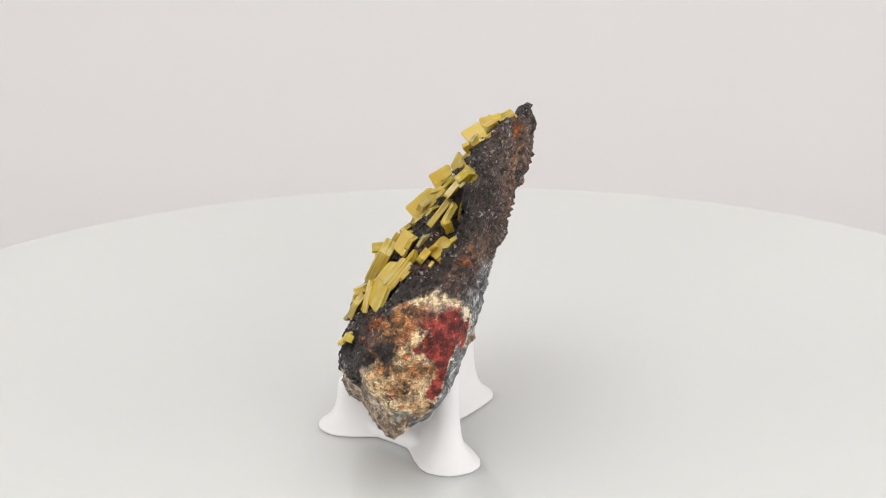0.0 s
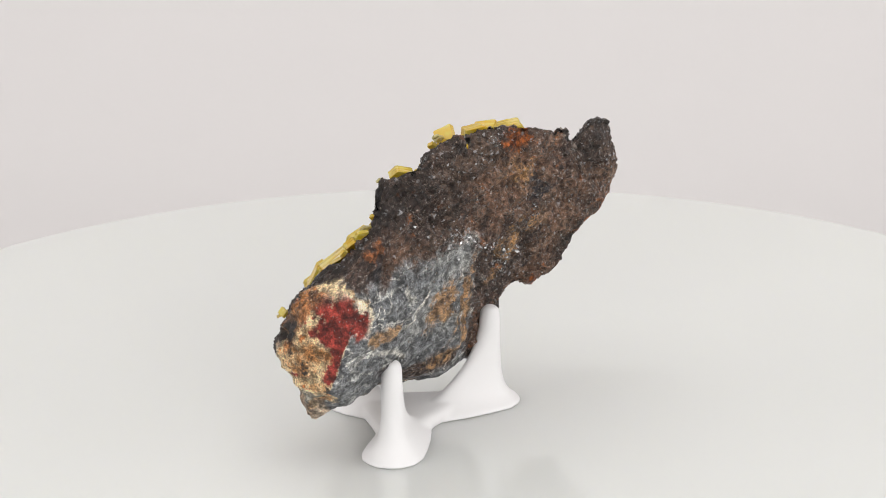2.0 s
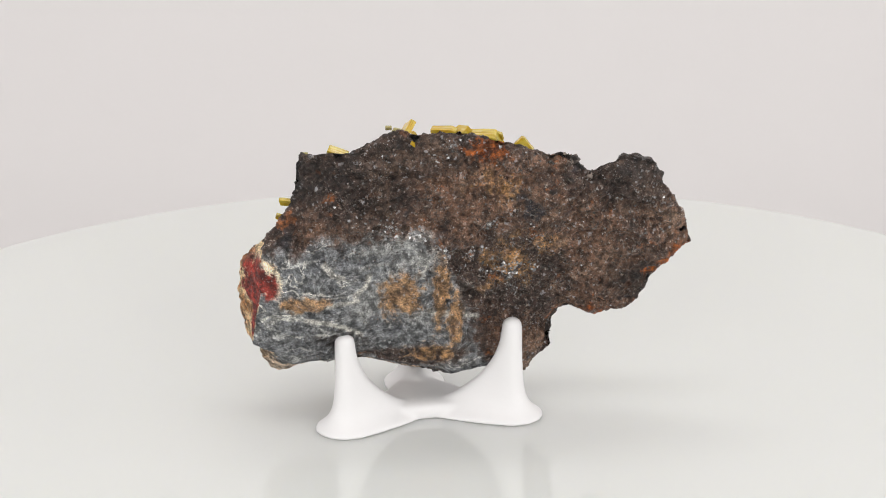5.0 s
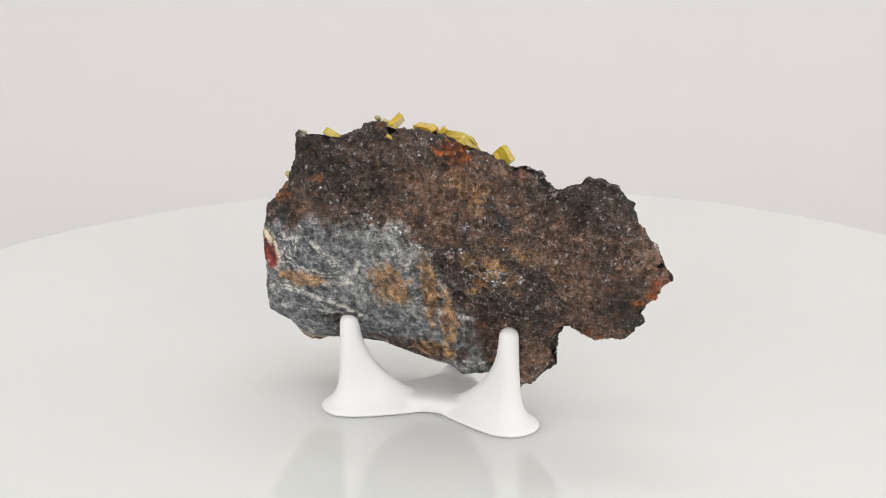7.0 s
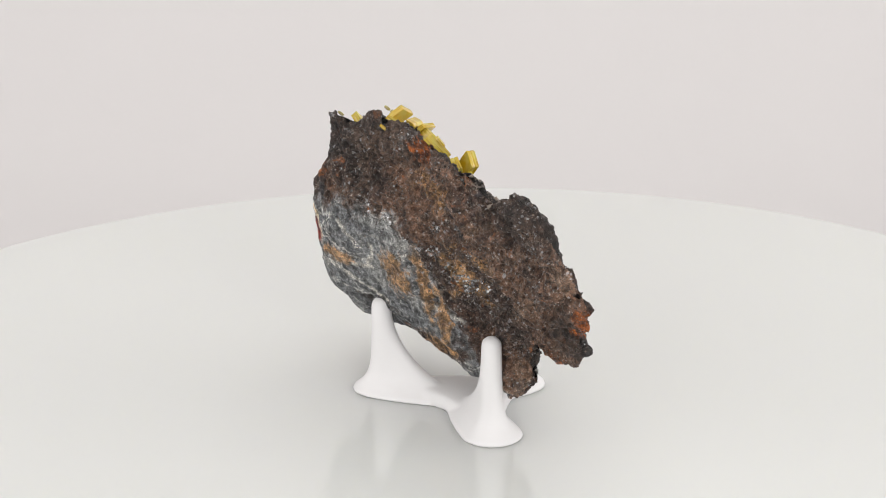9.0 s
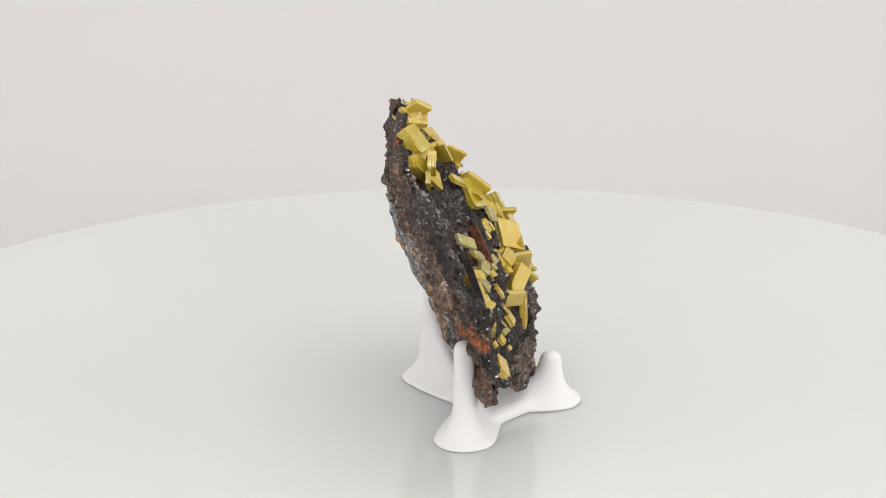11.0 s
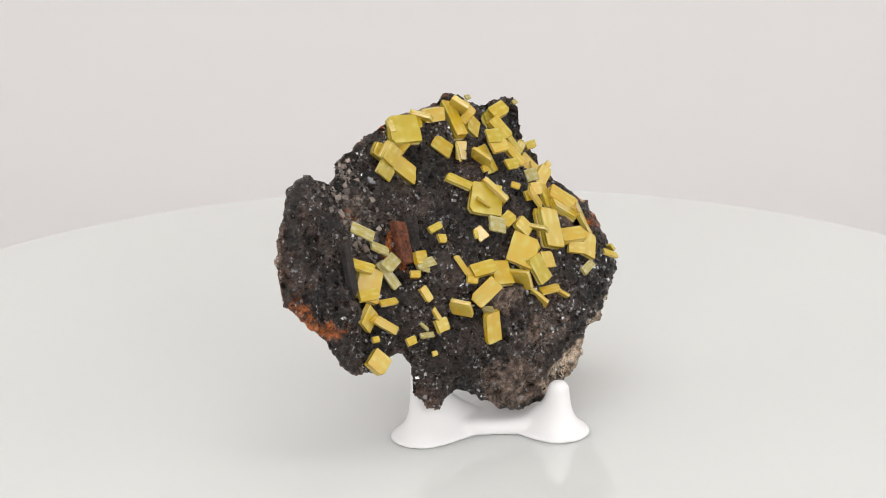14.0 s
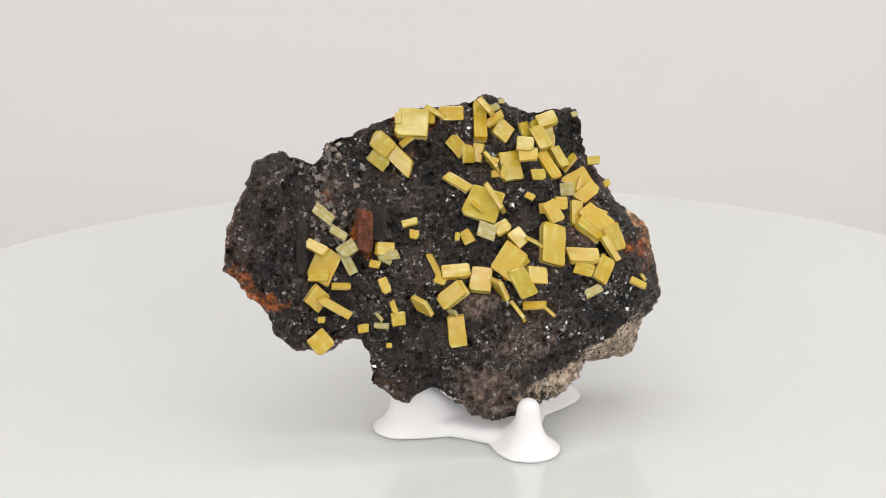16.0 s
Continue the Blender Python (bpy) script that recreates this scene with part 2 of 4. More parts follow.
RUSTY = blade_material("rusty_blade", (0.075, 0.020, 0.010), (0.30, 0.085, 0.028), 0.7)
INKY = blade_material("dark_blade", (0.012, 0.010, 0.010), (0.060, 0.046, 0.042), 0.35)


def grain_material(name, low, high, rough, metal):
    g = Graph(name)
    v = g.coord()
    isle = g.n.new("ShaderNodeNewGeometry").outputs["Random Per Island"]
    col = g.mix(g.math("POWER", isle, 2.5), low, high)
    col = g.mix(g.math("MULTIPLY", g.ramp(g.noise(v, 420, 3, 0.7), 0.45, 0.68), 0.5), col, high)
    g.set(Base_Color=col, Roughness=g.math("ADD", rough, g.math("MULTIPLY", g.noise(v, 900, 2), 0.2)), Metallic=metal)
    return g.m


DRUSE = grain_material("dark_druse", (0.010, 0.008, 0.0075), (0.105, 0.076, 0.062), 0.07, 0.0)
PEBBLE = grain_material("grey_pebble", (0.060, 0.050, 0.046), (0.42, 0.34, 0.28), 0.3, 0.0)
GRIT = grain_material("brown_grit", (0.030, 0.020, 0.017), (0.26, 0.19, 0.15), 0.22, 0.0)
MICA = grain_material("mica_flakes", (0.13, 0.125, 0.12), (0.88, 0.88, 0.89), 0.16, 0.55)


# ---- building helpers ----
def mesh_from(name, verts, faces, mat, flat=True):
    me = bpy.data.meshes.new(name)
    me.from_pydata([tuple(v) for v in verts], [], faces)
    me.polygons.foreach_set("use_smooth", np.full(len(me.polygons), not flat))
    me.materials.append(mat)
    me.update()
    return me


def part(name, bm, mat, parent, label="", flat=False):
    me = bpy.data.meshes.new(name)
    bm.normal_update()
    bm.to_mesh(me)
    bm.free()
    me.polygons.foreach_set("use_smooth", np.full(len(me.polygons), not flat))
    me.materials.append(mat)
    ob = new(name, me)
    ob.parent = parent
    return tagged(ob, label)


def lathe(profile, n=128):
    """A closed turned body from (radius, height) pairs, from the axis below to the axis above."""
    bm = bmesh.new()
    rings = []
    for r, h in profile:
        if r == 0:
            rings.append([bm.verts.new((0, 0, h))])
        else:
            rings.append([bm.verts.new((r * math.cos(2 * math.pi * i / n), r * math.sin(2 * math.pi * i / n), h)) for i in range(n)])
    for a, b in zip(rings, rings[1:]):
        for i in range(n):
            j = (i + 1) % n
            if len(a) == 1:
                bm.faces.new((a[0], b[j], b[i]))
            elif len(b) == 1:
                bm.faces.new((a[i], a[j], b[0]))
            else:
                bm.faces.new((a[i], a[j], b[j], b[i]))
    return bm


# ---- setting: the photo tent ----
def photo_tent():
    """Sweep of floor and rear wall, side walls, roof and the wall behind the camera."""
    x0, floor_z, rear, top, front = 0.62, -0.070, 0.54, 0.78, -0.80
    line = [(front, floor_z)]
    for k in range(13):
        a = math.pi / 2 * k / 12
        line.append((rear - 0.20 + 0.20 * math.sin(a), floor_z + 0.20 - 0.20 * math.cos(a)))
    line.append((rear, top))
    bm = bmesh.new()
    n = 8
    rows = [[bm.verts.new((-x0 + 2 * x0 * i / n, y, z)) for i in range(n + 1)] for y, z in line]
    for a, b in zip(rows, rows[1:]):
        for i in range(n):
            bm.faces.new((a[i], a[i + 1], b[i + 1], b[i]))
    me = bpy.data.meshes.new("backdrop")
    bm.to_mesh(me)
    bm.free()
    me.polygons.foreach_set("use_smooth", np.ones(len(me.polygons), bool))
    me.materials.append(TENT)
    tagged(new("backdrop", me), "seamless white fabric sweep behind the turntable", "backdrop", kind="structure")

    def slab(name, lo, hi, label):
        b = bmesh.new()
        bmesh.ops.create_cube(b, size=1)
        for v in b.verts:
            v.co = Vector([l + (h - l) * (c + 0.5) for l, h, c in zip(lo, hi, v.co)])
        m = bpy.data.meshes.new(name)
        b.to_mesh(m)
        b.free()
        m.materials.append(TENT)
        tagged(new(name, m), label, "wall", kind="structure")

    # side walls, front wall and roof are out of view, added to bounce light
    slab("bounce_wall_west", (-x0 - 0.01, front, floor_z - 0.01), (-x0, rear + 0.01, top), "unseen white fabric side wall, added to bounce light")
    slab("bounce_wall_east", (x0, front, floor_z - 0.01), (x0 + 0.01, rear + 0.01, top), "unseen white fabric side wall, added to bounce light")
    slab("bounce_wall_south", (-x0, front - 0.01, floor_z - 0.01), (x0, front, top), "unseen white fabric front wall, added to bounce light")
    slab("bounce_ceiling", (-x0 - 0.01, front - 0.01, top), (x0 + 0.01, rear + 0.01, top + 0.01), "unseen white fabric roof, added to bounce light")


photo_tent()


# ---- turntable ----
def turntable():
    root = tagged(new("turntable"), "round glossy white acrylic turntable with a slim edge", "turntable")
    R = 0.170
    part("plate", lathe([(0, -0.009), (R - 0.001, -0.009), (R, -0.008), (R, -0.0012), (R - 0.0006, -0.0003), (R - 0.0014, 0.0), (0, 0.0)], 192), DISC, root, "glossy white disc", flat=True)
    part("base", lathe([(0, -0.070), (0.110, -0.070), (0.113, -0.068), (0.113, -0.0095), (0, -0.0095)], 96), RIM, root, "white drum below the disc", flat=True)
    return root


TURNTABLE = turntable()


# ---- stand ----
LEG_1, LEG_2, LEG_3 = Vector((-1.5, -24.0, 0)), Vector((1.8, 12.2, 0)), Vector((-22.9, -3.3, 0))
HUB = (LEG_1 + LEG_2 + LEG_3) / 3


def display_stand():
    """Moulded in one piece: rough legs and web are fused and smoothed, then cut into legs and base."""
    root = tagged(new("display_stand"), "white plastic three-legged mineral stand on the turntable", "stand")
    bm = bmesh.new()
    feet = [LEG_1, LEG_2, LEG_3]

    def leg(foot, height, tip):
        way = (HUB - foot).normalized()
        side = Vector((-way.y, way.x, 0))
        rings, n, steps = [], 40, 40
        for k in range(steps + 1):
            s = k / steps
            z = height * s
            cap = 1.0
            if z > height - tip:
                cap = math.sqrt(max(0.0, 1 - ((z - height + tip) / tip) ** 2))
            flare = 4.3 * math.exp(-max(0.0, z - 0.7) / 2.3)
            w = (tip * (1.08 + 0.16 * (1 - s)) + flare) * cap
            inner = (tip * 1.08 + flare + 0.75 * height * (1 - s) ** 2.4) * cap
            ring = []
            for i in range(n):
                a = 2 * math.pi * i / n
                c, d = math.cos(a), math.sin(a)
                p = foot + way * (c * (inner if c > 0 else w)) + side * (d * w)
                ring.append(bm.verts.new((p.x * MM, p.y * MM, z * MM)))
            rings.append(ring)
        for a, b in zip(rings, rings[1:]):
            for i in range(n):
                bm.faces.new((a[i], a[(i + 1) % n], b[(i + 1) % n], b[i]))
        bm.faces.new(rings[-1])
        bm.faces.new(list(reversed(rings[0])))

    leg(LEG_1, 22.0, 2.0)
    leg(LEG_2, 22.9, 2.0)
    leg(LEG_3, 11.9, 2.1)

    # web between the legs, with hollowed sides
    order = sorted(feet, key=lambda p: math.atan2(p.y - HUB.y, p.x - HUB.x))
    edge = []
    for i in range(3):
        a, b = order[i], order[(i + 1) % 3]
        a2, b2 = a + (a - HUB).normalized() * 3.2, b + (b - HUB).normalized() * 3.2
        ctrl = HUB + ((a + b) / 2 - HUB) * (0.98 if LEG_3 in (a, b) else 0.50)
        for k in range(24):
            t = k / 24
            edge.append(a2 * (1 - t) ** 2 + ctrl * 2 * t * (1 - t) + b2 * t * t)
    n = len(edge)
    rings = []
    for s, z in ((1.0, 0.0), (1.0, 1.3), (0.96, 2.2), (0.88, 2.8), (0.78, 3.1), (0.6, 3.2), (0.3, 3.2)):
        rings.append([bm.verts.new(((HUB.x + (p.x - HUB.x) * s) * MM, (HUB.y + (p.y - HUB.y) * s) * MM, z * MM)) for p in edge])
    for a, b in zip(rings, rings[1:]):
        for i in range(n):
            bm.faces.new((a[i], a[(i + 1) % n], b[(i + 1) % n], b[i]))
    bm.faces.new(rings[-1])
    bm.faces.new(list(reversed(rings[0])))

    rough = bpy.data.meshes.new("base")
    bm.normal_update()
    bm.to_mesh(rough)
    bm.free()
    work = new("base", rough)
    fuse = work.modifiers.new("fuse", "REMESH")
    fuse.mode, fuse.voxel_size = "VOXEL", 0.33 * MM
    soft = work.modifiers.new("soft", "SMOOTH")
    soft.factor, soft.iterations = 0.5, 26
    bpy.context.view_layer.update()
    done = bpy.data.meshes.new_from_object(work.evaluated_get(bpy.context.evaluated_depsgraph_get()))
    bpy.data.objects.remove(work)
    co = np.zeros(len(done.vertices) * 3)
    done.vertices.foreach_get("co", co)
    co = co.reshape(-1, 3)
    co[:, 2] -= co[:, 2].min()
    mids = np.zeros(len(done.polygons) * 3)
    done.polygons.foreach_get("center", mids)
    mids = mids.reshape(-1, 3) / MM
    owner = np.full(len(mids), -1)
    for k, p in enumerate(feet):
        near = np.hypot(mids[:, 0] - p.x, mids[:, 1] - p.y) < 9.0
        owner[near & (mids[:, 2] > 6.0)] = k
    polys = [tuple(p.vertices) for p in done.polygons]
    skin = np.zeros(len(done.vertices) * 3)
    done.vertices.foreach_get("normal", skin)
    skin = skin.reshape(-1, 3)
    for k, name, label in ((-1, "base", "low web joining the flared feet"), (0, "leg", "tall tapering leg"), (1, "leg", "tall tapering leg"), (2, "leg", "short tapering leg")):
        mine = [polys[i] for i in np.nonzero(owner == k)[0]]
        used = sorted({v for f in mine for v in f})
        where = {v: i for i, v in enumerate(used)}
        me = mesh_from(name, co[used], [[where[v] for v in f] for f in mine], PLASTIC, flat=False)
        me.normals_split_custom_set_from_vertices([tuple(v) for v in skin[used]])
        ob = new(name, me)
        ob.parent = root
        tagged(ob, label)
    bpy.data.meshes.remove(done)
    return root


STAND = display_stand()


SPECIMEN = tagged(new("mineral_specimen"), "dark ore slab covered with yellow tabular crystals on a white stand", "mineral")


# ---- crystals: square tablets with bevelled edges, each a part; place and size in millimetres, turn in degrees ----
def tablet(seed):
    """A unit tablet: a square with clipped corners, rounded edges, dished faces and stepped flanks."""
    r = random.Random(seed)
    cut = [r.uniform(0.02, 0.07) for _ in range(4)]
    cut[r.randrange(4)] = r.uniform(0.08, 0.26)
    skew, taper = r.uniform(-0.14, 0.14), r.uniform(-0.12, 0.12)
    corners = []
    for k, (cx, cy) in enumerate(((1, 1), (-1, 1), (-1, -1), (1, -1))):
        a, b = (0.5 - cut[k]) * cx, (0.5 - cut[k] * r.uniform(0.6, 1.3)) * cy
        far, near = (a, 0.5 * cy), (0.5 * cx, b)
        corners += [near, far] if cx * cy > 0 else [far, near]
    ring = []
    for (x0, y0), (x1, y1) in zip(corners, corners[1:] + corners[:1]):
        steps = 5 if math.hypot(x1 - x0, y1 - y0) > 0.4 else 2
        for i in range(steps):
            u = i / steps
            ring.append((x0 + (x1 - x0) * u, y0 + (y1 - y0) * u))
    wave = [r.uniform(0, 6.28) for _ in range(4)]
    ring = [((x + skew * y) * (1 + taper * y) * (1 + 0.012 * math.sin(9 * y + wave[0])), y * (1 + 0.014 * math.sin(8 * x + wave[1]))) for x, y in ring]
    step = r.uniform(-0.2, 0.2)
    bm = bmesh.new()
    rows = []
    levels = ((0.30, -0.46), (0.62, -0.47), (0.93, -0.49), (0.978, -0.47), (1.0, -0.42), (1.0, step - 0.06), (0.965, step - 0.02), (0.965, step + 0.06),
              (0.99, step + 0.10), (0.99, 0.42), (0.972, 0.47), (0.93, 0.49), (0.62, 0.475), (0.30, 0.47))
    for s, z in levels:
        flat = max(0.0, abs(z) - 0.4) * 10
        rows.append([bm.verts.new((x * s, y * s, z + 0.022 * flat * math.sin(4 * x * s + wave[2]) * math.cos(5 * y * s + wave[3]))) for x, y in ring])
    n = len(ring)
    for p, q in zip(rows, rows[1:]):
        for i in range(n):
            bm.faces.new((p[i], p[(i + 1) % n], q[(i + 1) % n], q[i]))
    bm.faces.new(rows[-1])
    bm.faces.new(list(reversed(rows[0])))
    me = bpy.data.meshes.new("crystal")
    bm.normal_update()
    bm.to_mesh(me)
    bm.free()
    return me


def tablets(mat, seed):
    out = []
    for k in range(6):
        me = tablet(seed + k)
        me.materials.append(mat)
        out.append(me)
    return out


YELLOW, PALE, RUST_BLADE, DARK_BLADE = tablets(CRYSTAL, 20), tablets(CLEAR, 40), tablets(RUSTY, 60), tablets(INKY, 80)
GROWN = []


def crystal(x, y, z, rx, ry, rz, length, width, thick, kind=YELLOW):
    grow(x, y, z, rx, ry, rz, length * 1.08, width * 1.08, thick, kind)


def grow(x, y, z, rx, ry, rz, length, width, thick, kind):
    ob = new("blade" if kind in (RUST_BLADE, DARK_BLADE) else "crystal", kind[len(GROWN) % 6])
    ob.parent = SPECIMEN
    ob.matrix_basis = pose(x * MM, y * MM, z * MM, rx, ry, rz) @ Matrix.Diagonal((length * MM, width * MM, thick * MM, 1))
    if kind is PALE:
        ob["label"] = "pale translucent crystal"
    if kind is RUST_BLADE:
        ob["label"] = "rust-brown bladed fragment"
    GROWN.append(ob)


crystal(4.4, 29.2, 39.6, 40, -54, -78, 6.6, 4.9, 1.6)
crystal(3, 31.9, 33.4, 96, -48, -101, 4, 4.2, 1.2)
crystal(1, 28.7, 31.3, -86, -36, 76, 7.1, 1.7, 1.4)
crystal(0.4, 32.7, 24.6, 46, 44, -149, 4, 4, 1.7)
crystal(2, 25.1, 40.7, 67, -25, -118, 1.9, 6, 0.9, PALE)
crystal(9.1, 9.3, 59.5, -66, -41, 36, 10.2, 3.1, 2.6)
crystal(8.3, 12.2, 62, 93, -51, -110, 3.6, 4, 1.8)
crystal(9.3, 12.7, 58.3, 93, -51, -110, 2.6, 4.2, 1.1)
crystal(9.7, 4, 64.7, -51, -4, 55, 6.3, 5.8, 2.4)
crystal(7.1, -4, 66.4, -81, -2, 63, 4.8, 2.7, 2.2)
crystal(5.7, -10.3, 63.6, 4, -43, -31, 8.2, 2.6, 3.2)
crystal(4.8, -4, 59.8, -51, -34, 14, 4.4, 2.8, 1.2)
crystal(2.2, -7.5, 58.3, -74, -2, 41, 2.2, 3.7, 1)
crystal(-1, -0.3, 53.8, -37, -28, 40, 5.5, 2, 1)
crystal(-5.4, -3.8, 49.5, -56, -16, 49, 6.8, 6.5, 1.6)
crystal(3, -14.3, 61.9, -66, -44, 70, 3.9, 3.6, 1.2)
crystal(-0.1, -14, 54.7, -59, -3, 90, 4.7, 5.9, 1.5)
crystal(3.7, -24.7, 60.3, -70, -17, 81, 5.3, 3.5, 1.5)
crystal(2.3, -25, 56.9, 48, -62, -47, 5.8, 3.8, 1.2)
crystal(-2.4, -29.7, 48.8, -43, 8, 105, 7.6, 4.5, 1.9)
crystal(-9.3, -25, 44.6, -54, -16, 81, 2.7, 5.4, 1.2)
crystal(-13.2, -25.8, 42.2, -13, -35, 42, 5.7, 4.3, 1.6)
crystal(-12.3, -8, 43.3, -52, -46, 39, 3.7, 2.9, 1.3)
crystal(-14.1, -5.7, 38.1, -44, -31, -6, 2.9, 6, 1.3)
crystal(-17, -5.8, 35.2, -63, -62, 50, 6.2, 3.5, 1.3)
crystal(-17.1, -9.4, 36.1, 22, -62, -25, 3.3, 4.2, 1.2)
crystal(-11.3, 0.8, 35.3, -44, -7, 58, 4.2, 5.2, 1.7)
crystal(-11.5, 7.9, 33.5, -67, 42, 41, 5.9, 3.3, 2.3)
crystal(-6.8, 9.3, 39, -69, -56, 20, 4.9, 1.1, 0.8)
crystal(-6.7, 1.1, 43.6, -64, 29, 51, 2.2, 2.8, 1)
crystal(-1.6, 18.1, 42.8, -63, -12, 85, 3.8, 2.5, 1)
crystal(-17.4, -28, 38.5, -47, -59, 63, 6.1, 1.6, 1)
crystal(-12.8, 7.8, 26, -90, 7, 65, 3.4, 6.3, 1.4)
crystal(-5.8, -2.3, 49.4, -1, 39, -137, 3.2, 1.8, 0.5)
crystal(8.6, 6.2, 61.6, 17, -36, -111, 3, 1.5, 0.7)
crystal(8.2, 0.5, 65.8, 60, 9, -107, 1.8, 2.4, 0.8)
crystal(10.9, 6.7, 66.1, 53, -10, -129, 1.3, 2.2, 0.6)
crystal(3, -12.4, 64.7, 29, -34, -111, 3.8, 1.7, 0.8)
crystal(3, -19.9, 61.2, -14, 68, -167, 2.9, 3.1, 0.7)
crystal(2.2, -25.3, 62.6, 45, -17, -114, 4, 3, 1.6)
crystal(0.4, -22.4, 59.6, 28, 48, -170, 5, 2.8, 1.3)
crystal(1.1, -4.4, 58.8, 57, -63, -30, 3.6, 3.9, 0.5)
crystal(-1.4, -8.8, 57.3, 23, 17, -130, 2.3, 1.5, 0.6)
crystal(-3.3, -10.2, 55.1, 43, -24, -44, 3.7, 1, 0.5)
crystal(-3.2, -8.3, 54.8, 53, -7, -117, 1.5, 1.4, 0.7)
crystal(-0.5, -17.8, 59.2, 47, 4, -126, 3.4, 3, 0.7)
crystal(-1.9, -17.6, 57.1, 44, -3, -119, 3.8, 2.6, 0.8)
crystal(-4.5, -18.5, 53.2, 54, 1, -123, 2.8, 2.2, 0.7)
crystal(-2.9, -22.2, 54.2, 22, 48, -161, 6, 2.4, 1.2)
crystal(-1, -26.2, 55, 19, 55, -153, 4.5, 2.3, 1.1)
crystal(-1.1, -28.8, 53.3, 20, -45, -101, 4, 1.7, 0.8)
crystal(-6, -24.9, 49.2, 59, -7, -125, 2.8, 2.6, 0.7, PALE)
crystal(-4.3, -29.3, 49.1, 42, -34, -51, 3.6, 1, 0.5)
crystal(-6.1, -30, 47.5, 50, -25, -88, 5.2, 2.8, 1.6)
crystal(-0.6, -35.7, 52.5, 54, -4, -112, 2.6, 1.7, 0.8)
crystal(-4.5, -36.5, 48.2, 58, -20, -97, 1.4, 1.3, 0.6)
crystal(-7.4, -14.3, 49.9, 50, 23, -141, 1.9, 1.3, 0.5)
crystal(-9.5, -16.3, 47.4, 60, -4, -120, 1.7, 2.1, 0.7)
crystal(-10.1, -18.3, 46.5, -0, 56, -154, 4.5, 4.8, 0.7)
crystal(-8.8, -21.5, 47.4, 60, 3, -118, 2.3, 2.6, 1)
crystal(-11.6, -28.5, 43.3, 32, 36, -137, 6.8, 3.9, 2.1)
crystal(-10, -31, 43.8, 44, 22, -127, 2.3, 1.5, 0.7)
crystal(-15.1, -30.6, 39.7, -2, 65, -158, 5.3, 5.6, 1)
crystal(-7.1, 3.8, 44.3, 11, -53, -39, 1.7, 0.9, 0.5)
crystal(-9, -2.3, 44.9, 58, 20, -128, 3.6, 3, 0.7, PALE)
crystal(-9.8, -5.5, 45.2, 40, -22, -106, 3.4, 2.6, 1)
crystal(-15, -14.7, 41.2, 22, -61, -38, 8, 4.7, 2.8)
crystal(-13.7, -4.9, 39, 26, -50, -90, 6.2, 5.5, 1.6)
crystal(-18.8, -7.6, 30.3, 23, -1, -119, 4.5, 1.9, 0.6)
crystal(-9.9, 6, 37.8, 44, -3, -119, 5.5, 2.8, 1.4)
crystal(-9, 9.3, 36.3, 52, 16, -134, 2.3, 1.5, 0.7)
crystal(-17.6, -20.9, 38.2, 27, 2, -126, 6.2, 3.6, 1.4)
crystal(-19.2, -20, 35.9, 59, 13, -130, 3.8, 2.4, 1)
crystal(-19.9, -24.5, 35.2, 41, -48, -69, 5.1, 3.2, 1.4)
crystal(-21.6, -20.7, 31.6, 51, -20, -100, 3.5, 1.7, 0.8, PALE)
crystal(-21.9, -32.2, 31.2, 23, 25, -133, 3.4, 1.7, 0.6)
crystal(-2, 12.2, 47.5, 43, -11, -111, 3.1, 1.4, 0.7)
crystal(-3.5, 12.1, 45.3, 53, 12, -124, 1.8, 1.7, 0.8)
crystal(-2.7, 17.9, 41.6, 56, -6, -118, 4, 1.8, 0.8, PALE)
crystal(-2.6, 18.7, 40.7, 44, 21, -135, 2.7, 1, 0.5, PALE)
crystal(-1.8, 20.7, 40, 53, 8, -128, 2.1, 1.4, 0.7)
crystal(-3.6, 19.5, 35.6, 24, 57, -171, 3.1, 1.8, 0.8)
crystal(-6.4, 18, 28.8, 60, -5, -113, 2.7, 2.6, 1.1)
crystal(-5.4, 18.5, 31.2, 10, 54, -179, 2.5, 1.1, 0.6)
crystal(-4, 21.2, 29.2, 35, 45, -146, 2.1, 0.7, 0.4, PALE)
crystal(-4.5, 21, 27.3, 41, 3, -126, 2.9, 1.1, 0.6, PALE)
crystal(-2.6, 24.2, 26.8, 53, -7, -117, 2.1, 1.6, 0.8)
crystal(-5.7, 19.9, 23.1, 54, 1, -123, 1.1, 1, 0.5)
crystal(6.1, 28, 50.1, 49, 26, -157, 4.7, 2.1, 0.8, PALE)
crystal(3.2, 26.3, 46.5, 41, 27, -142, 3.7, 1.6, 0.8, PALE)
crystal(4.7, 30.8, 43.8, 44, 21, -142, 4.5, 2, 1)
crystal(1.4, 25.1, 43.3, 48, -29, -105, 3.4, 2.7, 1, PALE)
crystal(3.2, 31.2, 38.1, 54, 1, -123, 4, 2.2, 1)
crystal(0.8, 27.3, 35.7, 27, 1, -123, 3.7, 1.5, 0.6)
crystal(1.3, 31.9, 29.1, 54, 1, -123, 1.4, 1.2, 0.6)
crystal(0.8, 21.4, 46.7, 19, -65, -34, 7.9, 2.9, 1.7, RUST_BLADE)
crystal(0.3, 18.1, 47.9, -5, -67, -53, 6.6, 2.6, 1.5, DARK_BLADE)
crystal(6.3, 33.4, 44, 17, -71, -31, 10.2, 1.8, 1.5, DARK_BLADE)
crystal(4.1, -13.1, 66.9, 52, -17, -95, 1.8, 1.4, 0.7, PALE)
crystal(4.4, -15, 67.9, 48, 1, -108, 1.2, 1, 0.5, PALE)
